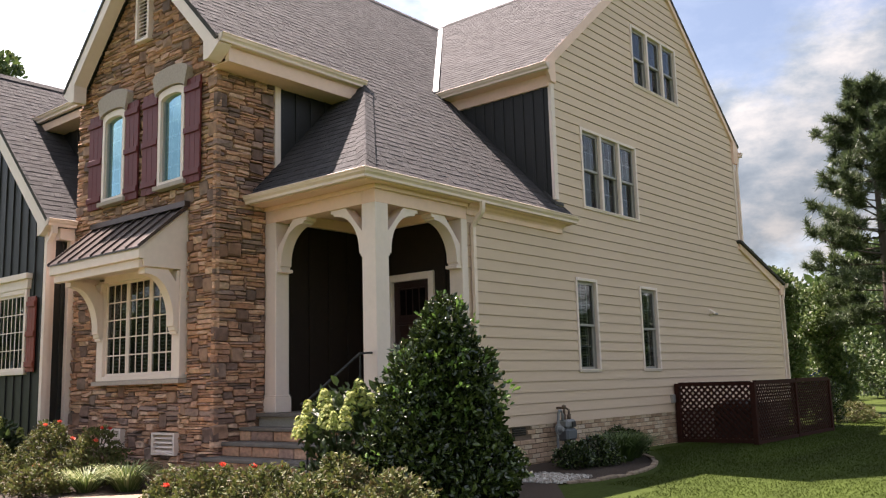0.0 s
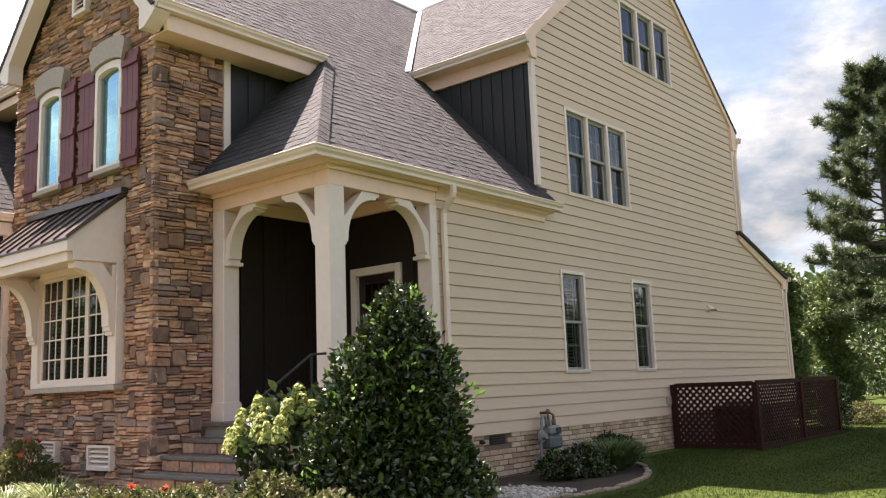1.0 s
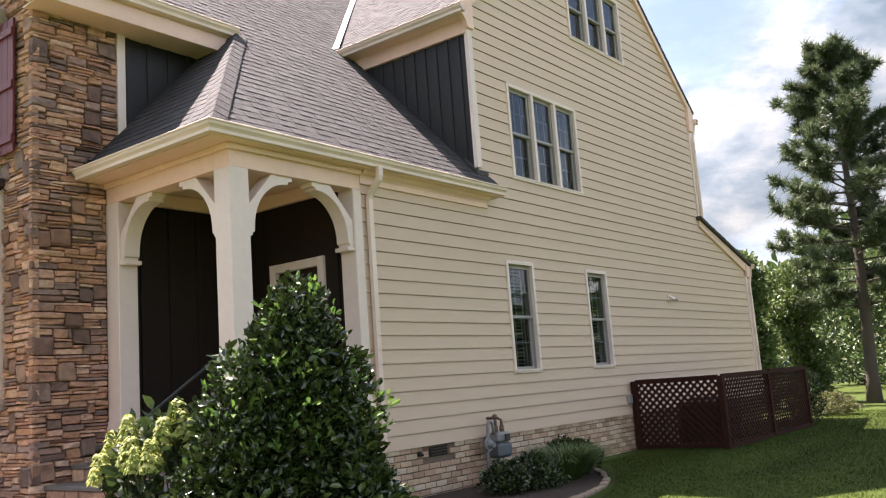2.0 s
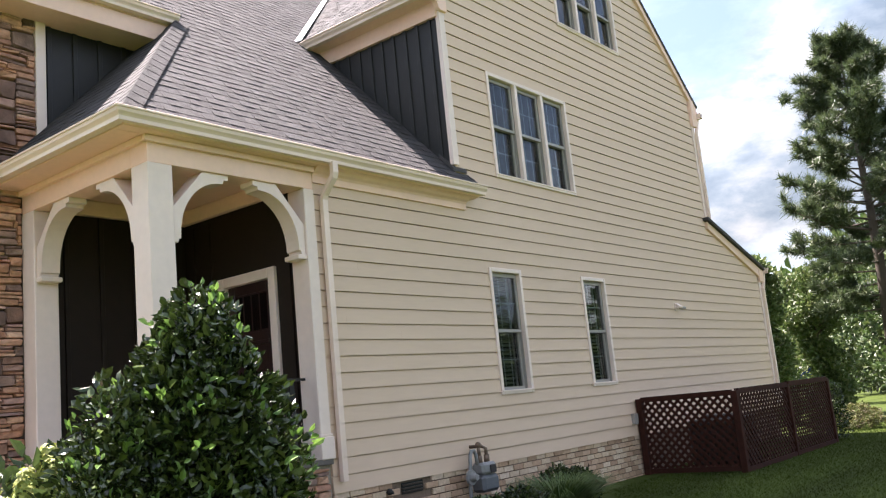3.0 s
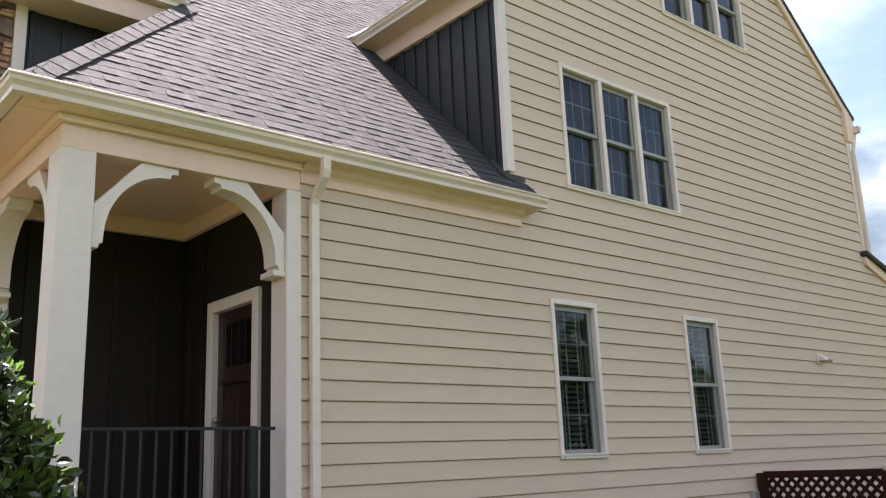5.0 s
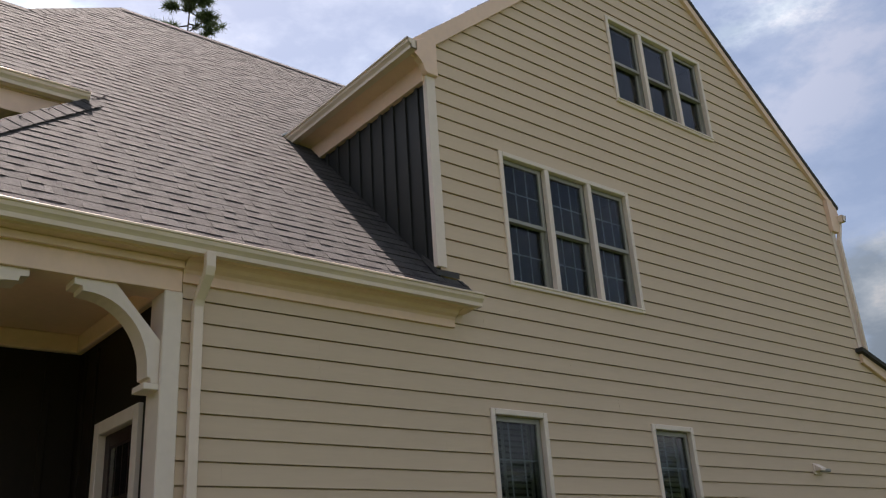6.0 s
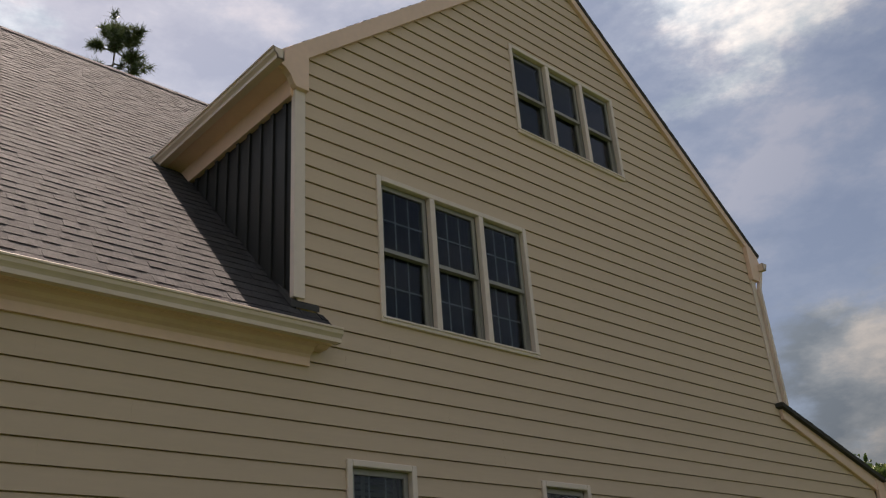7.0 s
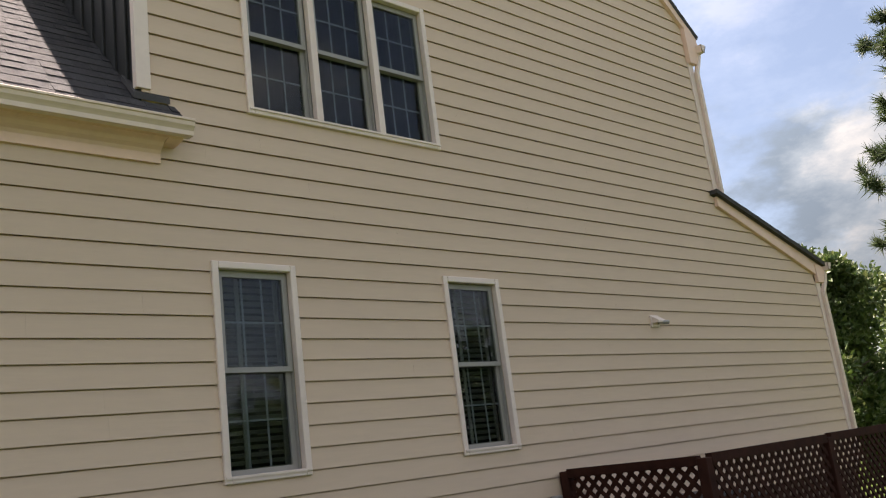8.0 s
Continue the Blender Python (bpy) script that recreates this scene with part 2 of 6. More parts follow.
M_BLADE = mat("grass_blade", [(0.0344, 0.05418, 0.0086), (0.03956, 0.05934, 0.00946), (0.03182, 0.05074, 0.00774), (0.04472, 0.06106, 0.01118)], 0.9, vary=0.1, scale=3.0, pick="island", stain=0.3, stain_scale=0.9, stretch=(1, 0.2, 1), translucent=0.15, spec=0.1)
M_HOLLY = mat("holly_leaf", [(0.022, 0.038, 0.011), (0.032, 0.052, 0.014), (0.016, 0.030, 0.009), (0.052, 0.080, 0.020), (0.080, 0.115, 0.028), (0.028, 0.042, 0.012), (0.044, 0.062, 0.016)], 0.2, vary=0.15, scale=9.0, pick="island", translucent=0.04, spec=0.6)
M_NEWLEAF = mat("new_leaf", [(0.10, 0.19, 0.035), (0.14, 0.24, 0.05), (0.07, 0.14, 0.03)], 0.35, vary=0.12, scale=9.0, pick="island", translucent=0.35)
M_HYDLEAF = mat("hydrangea_leaf", [(0.035, 0.058, 0.018), (0.05, 0.078, 0.024), (0.024, 0.042, 0.013)], 0.5, vary=0.15, scale=9.0, pick="island", translucent=0.25)
M_LIME = mat("lime_petal", [(0.29, 0.33, 0.07), (0.40, 0.41, 0.125), (0.21, 0.27, 0.055)], 0.7, vary=0.1, scale=20.0, pick="island", translucent=0.3)
M_ROSELEAF = mat("rose_leaf", [(0.09, 0.108, 0.027), (0.1215, 0.135, 0.0378), (0.0675, 0.0855, 0.0234), (0.144, 0.1395, 0.045), (0.099, 0.0765, 0.0315)], 0.65, vary=0.15, scale=9.0, pick="island", translucent=0.25)
M_FLOWER = mat("coral_petal", [(0.75, 0.09, 0.05), (0.7, 0.14, 0.09)], 0.6, vary=0.1, pick="island", translucent=0.3)
M_LIRIOPE = mat("striped_turf", [(0.16, 0.21, 0.06), (0.10, 0.15, 0.04), (0.36, 0.38, 0.18)], 0.5, vary=0.12, pick="island", translucent=0.3)
M_LIRIOPEGREEN = mat("green_turf", [(0.07, 0.12, 0.03), (0.10, 0.15, 0.04), (0.05, 0.09, 0.025)], 0.5, vary=0.12, pick="island", translucent=0.25)
M_STEM = mat("stem", [(0.07, 0.06, 0.03)], 0.8, vary=0.2)
M_BARK = mat("bark", [(0.11, 0.085, 0.065), (0.06, 0.045, 0.035)], 0.95, vary=0.3, scale=8, bump=1.0, bump_scale=14, stretch=(1, 1, 0.3))
M_PINE = mat("pine_needle", [(0.050, 0.078, 0.030), (0.070, 0.100, 0.040), (0.040, 0.062, 0.026), (0.095, 0.120, 0.052)], 0.5, vary=0.2, scale=1.2, pick="island", translucent=0.25)
M_TREELEAF = mat("tree_leaf", [(0.055, 0.095, 0.025), (0.08, 0.12, 0.035), (0.045, 0.08, 0.024), (0.10, 0.13, 0.045)], 0.5, vary=0.2, scale=1.0, pick="island", translucent=0.25)
M_SCREEN = mat("screen_leaf", [(0.08, 0.13, 0.03), (0.11, 0.16, 0.045), (0.06, 0.10, 0.028), (0.14, 0.17, 0.06)], 0.5, vary=0.2, scale=1.0, pick="island", translucent=0.25)

# ---- building tools ----


def face(bm, pts):
    return bm.faces.new([bm.verts.new(p) for p in pts])


def box(bm, x0, x1, y0, y1, z0, z1):
    v = [bm.verts.new(p) for p in ((x0, y0, z0), (x1, y0, z0), (x1, y1, z0), (x0, y1, z0), (x0, y0, z1), (x1, y0, z1), (x1, y1, z1), (x0, y1, z1))]
    for f in ((3, 2, 1, 0), (4, 5, 6, 7), (0, 1, 5, 4), (1, 2, 6, 5), (2, 3, 7, 6), (3, 0, 4, 7)):
        bm.faces.new([v[i] for i in f])
    return v


def prism(bm, pts, off):
    """A closed solid between the polygon pts and the same polygon moved by off."""
    a = [bm.verts.new(p) for p in pts]
    b = [bm.verts.new(Vector(p) + Vector(off)) for p in pts]
    n = len(pts)
    bm.faces.new(a[::-1])
    bm.faces.new(b)
    for i in range(n):
        bm.faces.new([a[i], a[(i + 1) % n], b[(i + 1) % n], b[i]])


def mesh_of(name, bm, material, smooth=False, bevel=0.0):
    if bevel:
        bmesh.ops.bevel(bm, geom=[e for e in bm.edges], offset=bevel, segments=1, affect="EDGES")
    bmesh.ops.recalc_face_normals(bm, faces=bm.faces)
    me = bpy.data.meshes.new(name)
    bm.to_mesh(me)
    bm.free()
    if smooth:
        for p in me.polygons:
            p.use_smooth = True
    me.materials.append(material)
    return me


def part(name, bm, material, parent=None, label="", smooth=False, bevel=0.0):
    ob = new(name, mesh_of(name, bm, material, smooth, bevel))
    if parent is not None:
        ob.parent = parent
    if label:
        ob["label"] = label
    return ob


def empty(name, label, category, kind="", group=""):
    return tagged(new(name), label, category, group, kind)


def solid_box(name, material, parent, *b, label="", bevel=0.0):
    bm = bmesh.new()
    box(bm, *b)
    return part(name, bm, material, parent, label, bevel=bevel)


# ---- sizes of the house ----
S1 = 1.05                       # slope of the main roof
S2 = 0.833                      # slope of the side gable
EX, EZ = 0.2, 4.08              # eave of the main roof
RX = -5.65                      # main ridge
GX = -4.05                      # ridge of the stone gable
STX = -2.24                     # stone corner
DY = 0.17                       # how far the stone front stands back
PEAK = (9.7, 10.43)
GEY, GEB = 5.26, 13.95          # front and back eaves of the side gable


def roof_z(x):
    return EZ + S1 * (EX - x)


def gable_z(y):
    return PEAK[1] - S2 * abs(y - PEAK[0])


def ground_z(x, y):
    return 0.04 - 0.03 * min(max(x - 1.2, 0), 7)


# ---- small helpers for joined geometry ----


def joined(name, verts, faces, material, parent=None, label="", kind="", smooth=False):
    me = bpy.data.meshes.new(name)
    me.from_pydata(verts, [], faces)
    me.materials.append(material)
    if smooth:
        for p in me.polygons:
            p.use_smooth = True
    ob = new(name, me)
    if parent is not None:
        ob.parent = parent
    if label:
        ob["label"] = label
    if kind:
        ob["kind"] = kind
    return ob


def cells(bm, y0, y1, floor_z, top, holes, knots, x0, x1):
    """A wall slab along y with a broken-line top and rectangular holes (y0, y1, z0, z1)."""
    cuts = sorted({y0, y1, *[k for k in knots if y0 < k < y1], *[v for h in holes for v in h[:2]]})
    for a, b in zip(cuts, cuts[1:]):
        mid = (a + b) / 2
        spans, low = [], floor_z
        for h in sorted((h for h in holes if h[0] <= mid <= h[1]), key=lambda h: h[2]):
            spans.append((low, h[2], False))
            low = h[3]
        spans.append((low, None, True))
        for z0, z1, upper in spans:
            za, zb = (top(a + 1e-6), top(b - 1e-6)) if upper else (z1, z1)
            prism(bm, [(x1, a, z0), (x1, b, z0), (x1, b, zb), (x1, a, za)], (x0 - x1, 0, 0))


def tube(bm, pts, radius, sides=8):
    rings = []
    pts = [Vector(p) for p in pts]
    for i, p in enumerate(pts):
        d = (pts[min(i + 1, len(pts) - 1)] - pts[max(i - 1, 0)]).normalized()
        a = d.cross(Vector((0.3, 0.2, 1) if abs(d.z) < 0.9 else (1, 0.1, 0))).normalized()
        b = d.cross(a)
        r = radius[i] if isinstance(radius, (list, tuple)) else radius
        rings.append([bm.verts.new(p + (a * math.cos(2 * math.pi * k / sides) + b * math.sin(2 * math.pi * k / sides)) * r) for k in range(sides)])
    for r0, r1 in zip(rings, rings[1:]):
        for k in range(sides):
            bm.faces.new([r0[k], r0[(k + 1) % sides], r1[(k + 1) % sides], r1[k]])
    bm.faces.new(rings[0][::-1])
    bm.faces.new(rings[-1])


def square_pipe(bm, pts, w, d):
    """A flat-sided pipe through pts; w along y, d across."""
    rings = []
    pts = [Vector(p) for p in pts]
    for i, p in enumerate(pts):
        t = (pts[min(i + 1, len(pts) - 1)] - pts[max(i - 1, 0)]).normalized()
        a = Vector((0, 1, 0))
        b = t.cross(a).normalized()
        rings.append([bm.verts.new(p + a * (w / 2 * s) + b * (d / 2 * q)) for s, q in ((-1, -1), (1, -1), (1, 1), (-1, 1))])
    for r0, r1 in zip(rings, rings[1:]):
        for k in range(4):
            bm.faces.new([r0[k], r0[(k + 1) % 4], r1[(k + 1) % 4], r1[k]])
    bm.faces.new(rings[0][::-1])
    bm.faces.new(rings[-1])


# ---- ground ----
def ground_mesh():
    xs = [-400, -120, -40, -15, -8, -4, -2, 0, 1.2, 2, 3, 4, 5, 6, 7, 8.2, 12, 20, 40, 120, 400]
    ys = [-400, -120, -40, -15, -8, -4, 0, 4, 8, 12, 16, 22, 30, 40, 60, 120, 400]
    v = [(x, y, ground_z(x, y)) for y in ys for x in xs]
    n = len(xs)
    f = [(j * n + i, j * n + i + 1, (j + 1) * n + i + 1, (j + 1) * n + i) for j in range(len(ys) - 1) for i in range(n - 1)]
    ob = joined("ground", v, f, M_GRASS)
    tagged(ob, "mown green lawn with paler patches", "lawn", kind="structure")


ground_mesh()


def grass_blades():
    rng = np.random.default_rng(5)
    n = 260000
    x = rng.uniform(0.4, 8.0, n)
    y = rng.uniform(-3.5, 19, n)
    inbed = (x < 2.15) & (y < 7.4) & (x < 2.2 - 0.28 * np.maximum(y - 4.0, 0) ** 1.4)
    inpad = (x < 1.55) & (y > 9.65) & (y < 14.1)
    keep = ~(inbed | inpad) & ~((y < 3.0) & (x < 2.9))
    x, y = x[keep], y[keep]
    n = len(x)
    z = 0.04 - 0.03 * np.clip(x - 1.2, 0, 7)
    a = rng.uniform(0, 2 * np.pi, n)
    w, h = rng.uniform(0.003, 0.006, n), rng.uniform(0.014, 0.03, n)
    lean = rng.normal(0, 0.025, (n, 2))
    v = np.zeros((n, 3, 3))
    v[:, 0] = np.stack([x - w * np.cos(a), y - w * np.sin(a), z - 0.004], 1)
    v[:, 1] = np.stack([x + w * np.cos(a), y + w * np.sin(a), z - 0.004], 1)
    v[:, 2] = np.stack([x + lean[:, 0], y + lean[:, 1], z + h], 1)
    ob = joined("grass", v.reshape(-1, 3).tolist(), np.arange(3 * n).reshape(-1, 3).tolist(), M_BLADE)
    tagged(ob, "short mown green grass blades on the lawn", "grass", kind="stuff")


grass_blades()

# ---- roofs: decks, courses of shingles, caps ----


def scan(poly, v):
    us = []
    for (u0, v0), (u1, v1) in zip(poly, poly[1:] + poly[:1]):
        if (v0 <= v) != (v1 <= v):
            us.append(u0 + (v - v0) / (v1 - v0) * (u1 - u0))
    us.sort()
    return list(zip(us[::2], us[1::2]))


def shingle_roof(name, label, origin, along, up, poly, seed, near=None, expo=0.14):
    """A roof slope: a deck with every shingle laid on it. poly: (u, v) in metres along the eave and up the slope."""
    rng = random.Random(seed)
    o, a, b = Vector(origin), Vector(along).normalized(), Vector(up).normalized()
    nrm = a.cross(b)
    if nrm.z < 0:
        nrm = -nrm
    bm = bmesh.new()
    prism(bm, [o + a * u + b * v for u, v in poly], -nrm * 0.06)
    deck = tagged(part(name, bm, M_ROOFDECK), label, "roof", kind="structure")
    verts, faces, single = [], [], []
    vmin, vmax = min(v for _, v in poly), max(v for _, v in poly)
    course, v0 = 0, vmin
    while v0 < vmax - 0.02:
        v1 = min(v0 + expo, vmax)
        lo, hi, mid = scan(poly, v0 + 0.004), scan(poly, v1 - 0.004), scan(poly, (v0 + v1) / 2)
        if not (len(lo) == len(hi) == len(mid)):
            lo = hi = mid
        for (l0, l1), (h0, h1), (m0, m1) in zip(lo, hi, mid):
            if abs(l0 - h0) > 0.45 or abs(l1 - h1) > 0.45:
                l0, l1, h0, h1 = m0, m1, m0, m1
            ua, ub = min(l0, h0), max(l1, h1)
            u = ua - rng.uniform(0, 0.3)
            thick = rng.random() < 0.5
            while u < ub:
                w = rng.uniform(0.08, 0.19)
                e = u + w
                p = [max(u, l0), min(e, l1), min(e, h1), max(u, h0)]
                if p[1] - p[0] > 0.004 or p[2] - p[3] > 0.004:
                    p[1], p[2] = max(p[1], p[0] + 0.002), max(p[2], p[3] + 0.002)
                    t = (0.0095 if thick else 0.005) + rng.uniform(-0.001, 0.001)
                    drop = rng.uniform(-0.002, 0.002) + (0.0 if thick else 0.004)
                    base = [o + a * p[0] + b * (v0 + drop), o + a * p[1] + b * (v0 + drop), o + a * p[2] + b * v1, o + a * p[3] + b * v1]
                    tops = [base[0] + nrm * t, base[1] + nrm * t, base[2] + nrm * 0.003, base[3] + nrm * 0.003]
                    vs = [tuple(q) for q in (*base, *tops)]
                    fs = [(4, 5, 6, 7), (0, 1, 5, 4), (1, 2, 6, 5), (3, 0, 4, 7)]
                    if near and near(base[0]) and len(single) < 300:
                        single.append((vs, fs))
                    else:
                        k = len(verts)
                        verts.extend(vs)
                        faces.extend([tuple(k + i for i in f) for f in fs])
                u = e
                thick = not thick if rng.random() < 0.8 else thick
        v0, course = v1, course + 1
    joined("shingles", verts, faces, M_ROOF, deck, kind="stuff")
    return deck, single


L1 = math.sqrt(1 + S1 * S1)
L2 = math.sqrt(1 + S2 * S2)
P1 = [(0.2, 0.8), (0.2, 5.82), (0.02, 5.82), (0.02, 5.54), (-2.3, 5.54), (-2.3, 5.26), (-5.65, 9.45), (-5.65, 4.2), (GX, 2.6), (GX, DY - 0.25), (-1.78, DY - 0.25), (-1.78, 2.78)]
main_roof, near_tabs = shingle_roof("roof_main", "grey-brown asphalt shingle main roof slope", (EX, 0, EZ), (0, 1, 0), (-1, 0, S1), [(y, (EX - x) * L1) for x, y in P1], 1,
                                    near=lambda p: p.y < 5.4 and p.x > -1.7 and p.y > 1.5)
shingle_roof("roof_porch", "grey-brown asphalt shingle porch roof hip", (0, 0.8, EZ), (1, 0, 0), (0, 1, S1), [(0.2, 0), (-2.24, 0), (-2.24, 2.44 * L1)], 2)
shingle_roof("roof_side_gable", "grey-brown shingle slope of the side gable", (0, GEY, gable_z(GEY)), (-1, 0, 0), (0, 1, S2), [(-0.058, 0), (2.3, 0), (5.85, (PEAK[0] - GEY) * L2), (-0.058, (PEAK[0] - GEY) * L2)], 3)
shingle_roof("roof_side_gable_back", "grey-brown shingle back slope of the gable", (0, GEB, gable_z(GEB)), (-1, 0, 0), (0, -1, S2), [(-0.075, 0), (8, 0), (5.85, (GEB - PEAK[0]) * L2), (-0.075, (GEB - PEAK[0]) * L2)], 4, expo=0.28)
shingle_roof("roof_stone_gable", "grey-brown shingle slope of the stone gable", (GX, 0, roof_z(GX)), (0, 1, 0), (1, 0, S1), [(DY - 0.25, 0), (2.6, 0), (0.55, -2.07 * L1), (DY - 0.25, -2.07 * L1)], 5)
shingle_roof("roof_front", "grey-brown shingle front slope behind the gable", (RX, 4.2, 10.22), (-1, 0, 0), (0, 1, S1), [(0, 0), (-1.6, -1.6 * L1), (0.5, -3.6 * L1), (3.6, -3.6 * L1)], 6)
shingle_roof("roof_west", "grey-brown shingle slope on the far side", (RX, 4.2, 10.22), (0, 1, 0), (1, 0, S1), [(0, 0), (-3.6, -3.6 * L1), (9.8, -3.6 * L1), (9.8, 0)], 7, expo=0.28)
shingle_roof("roof_wing", "grey-brown shingle roof of the front wing", (-6.08, 0, 4.17), (0, 1, 0), (-1, 0, 1), [(DY - 0.45, 0), (DY + 0.06, 0), (DY + 0.06, 0.1), (0.98, 0.1), (0.98, 2.4 * 1.414), (4, 3.5 * 1.414), (DY - 0.45, 3.5 * 1.414)], 8)
shingle_roof("roof_wing_west", "grey-brown shingle far slope of the wing", (-9.58, 0, 7.67), (0, 1, 0), (1, 0, 1), [(-0.45, 0), (4, 0), (4, -4.9), (-0.45, -4.9)], 9, expo=0.28)
shingle_roof("roof_back_shed", "dark shingle lean-to roof at the back", (0, 16.45, 3.64), (-1, 0, 0), (0, -1, 0.3), [(-0.12, 0), (8, 0), (8, 2.93 * 1.044), (-0.12, 2.93 * 1.044)], 10, expo=0.28)


def cap_run(name, label, a, b, width, fall=0.6, lift=0.008, material=None, step=0.19):
    """Folded cap shingles along a hip or ridge from a up to b."""
    a, b = Vector(a), Vector(b)
    d = (b - a)
    n = max(1, int(d.length / step))
    side = d.cross(Vector((0, 0, 1))).normalized()
    up = side.cross(d).normalized()
    root = empty(name, label, "roof trim", kind="structure")
    rng = random.Random(n)
    verts, faces = [], []
    for i in range(n):
        p0, p1 = a + d * (i / n), a + d * ((i + 1.25) / n if i < n - 1 else 1)
        l0, l1 = lift + rng.uniform(0, 0.003), lift - 0.004
        drop = width * fall
        k = len(verts)
        for p, l in ((p0, l0), (p1, l1)):
            verts += [tuple(p - side * width + up * (l - drop)), tuple(p + up * (l + 0.01)), tuple(p + side * width + up * (l - drop))]
        for x in (0, 1, 2):
            verts.append(tuple(Vector(verts[k + x]) - up * 0.009))
        faces += [(k, k + 1, k + 4, k + 3), (k + 1, k + 2, k + 5, k + 4), (k, k + 6, k + 7, k + 1), (k + 1, k + 7, k + 8, k + 2)]
    joined("cap_shingles", verts, faces, material or M_ROOF, root, kind="stuff")
    return root


cap_run("hip_cap_porch", "grey-brown cap shingles on the porch hip", (0.2, 0.8, EZ + 0.02), (-1.78, 2.78, EZ + 0.02 + 1.98 * S1), 0.13)
cap_run("ridge_cap_main", "dark cap shingles on the main ridge", (RX, 4.2, 10.23), (RX, 13.5, 10.23), 0.12, fall=0.95)
cap_run("hip_cap_front", "grey-brown cap shingles on the front hip", (GX, 2.6, roof_z(GX)), (RX, 4.2, 10.22), 0.13)
cap_run("ridge_cap_gable", "grey-brown cap shingles on the side gable ridge", (0.08, PEAK[0], PEAK[1] + 0.01), (RX, PEAK[0], PEAK[1] + 0.01), 0.12, fall=0.8)
cap_run("ridge_cap_stone_gable", "grey-brown cap shingles on the stone gable ridge", (GX, DY - 0.25, roof_z(GX)), (GX, 2.6, roof_z(GX)), 0.12, fall=0.95)
cap_run("ridge_cap_wing", "dark cap shingles on the wing ridge", (-9.58, DY - 0.45, 7.68), (-9.58, 4, 7.68), 0.12, fall=0.9)


def strip(name, label, pts, material, category="flashing", thick=0.012):
    bm = bmesh.new()
    prism(bm, pts, (0, 0, thick))
    return tagged(part(name, bm, material), label, category, kind="structure")


v0, v1 = Vector((-2.31, 5.2, 6.72)), Vector((-5.6, 9.39, 10.18))
vs = Vector((0.055, 0.02, 0.0))
strip("valley_flashing", "pale metal valley flashing between two roofs", [v0 - vs + Vector((0, 0, 0.03)), v0 + vs + Vector((0, 0, 0.03)), v1 + vs + Vector((0, 0, 0.03)), v1 - vs + Vector((0, 0, 0.03))], M_FLASH, thick=0.02)
strip("valley_flashing", "pale metal valley flashing beside the wing", [(-8.95, 0.62, 6.87), (-8.8, 0.62, 6.78), (-9.4, 1.45, 7.36), (-9.55, 1.45, 7.4)], M_FLASH)
strip("step_flashing", "dark metal flashing at the foot of the dormer wall", [(-0.18, 5.5, roof_z(-0.18) + 0.02), (0.03, 5.5, roof_z(0.03) + 0.02), (0.03, 5.78, roof_z(0.03) + 0.02), (-0.18, 5.78, roof_z(-0.18) + 0.02)], M_ROOFDARK, thick=0.05)

# ---- gutters, fascias and friezes ----
GUT = [(0.0, 0.0), (0.078, 0.0), (0.08, 0.034), (0.092, 0.05), (0.108, 0.066), (0.113, 0.088), (0.113, 0.096), (0.126, 0.098), (0.128, 0.112), (0.12, 0.118), (0.108, 0.116), (0.104, 0.1), (0.1, 0.07), (0.07, 0.045), (0.066, 0.012), (0.012, 0.012), (0.012, 0.115), (0.0, 0.115)]
GUT_END = [(0.0, 0.0), (0.078, 0.0), (0.08, 0.034), (0.092, 0.05), (0.108, 0.066), (0.113, 0.096), (0.124, 0.112), (0.0, 0.112)]


def gutter(label, p, q, out, end_stops=True):
    """A formed gutter from p to q (its back lower edge); out: the way it projects."""
    p, q, out = Vector(p), Vector(q), Vector(out)
    root = empty("gutter", label, "gutter")
    bm = bmesh.new()
    prism(bm, [p + out * u + Vector((0, 0, w)) for u, w in GUT], q - p)
    part("trough", bm, M_GUTTER, root)
    d = (q - p).normalized()
    for at, s in ((p, 1), (q, -1)):
        bm = bmesh.new()
        prism(bm, [at + out * u + Vector((0, 0, w)) for u, w in GUT_END], d * 0.004 * s)
        part("end_cap", bm, M_GUTTER, root)
    return root


wrap = empty("gutter", "cream metal gutter wrapping the porch corner", "gutter")
bm = bmesh.new()
rings = [[bm.verts.new((bx + ox * u, by + oy * u, 3.955 + w)) for u, w in GUT] for bx, by, ox, oy in ((-2.2, 0.81, 0, -1), (0.17, 0.81, 1, -1), (0.17, 5.84, 1, 0))]
for r0, r1 in zip(rings, rings[1:]):
    for k in range(len(GUT)):
        bm.faces.new([r0[k], r0[(k + 1) % len(GUT)], r1[(k + 1) % len(GUT)], r1[k]])
bm.faces.new(rings[0])
bm.faces.new(rings[-1][::-1])
part("trough", bm, M_GUTTER, wrap)
bm = bmesh.new()
prism(bm, [(0.17 + u, 5.84, 3.955 + w) for u, w in GUT_END], (0, 0.004, 0))
part("end_cap", bm, M_GUTTER, wrap)
gutter("cream metal gutter along the stone gable eave", (-1.8, DY - 0.22, 6.085), (-1.8, 2.76, 6.085), (1, 0, 0))
gutter("cream metal gutter along the side gable eave", (0.16, 5.32, 6.605), (-2.36, 5.32, 6.605), (0, -1, 0))
gutter("cream metal gutter beside the front wing", (-6.25, 0.62, 6.45), (-8.95, 0.62, 6.45), (0, -1, 0))
gutter("cream metal gutter of the front wing", (-6.12, DY - 0.45, 4.06), (-6.12, DY + 0.04, 4.06), (1, 0, 0))
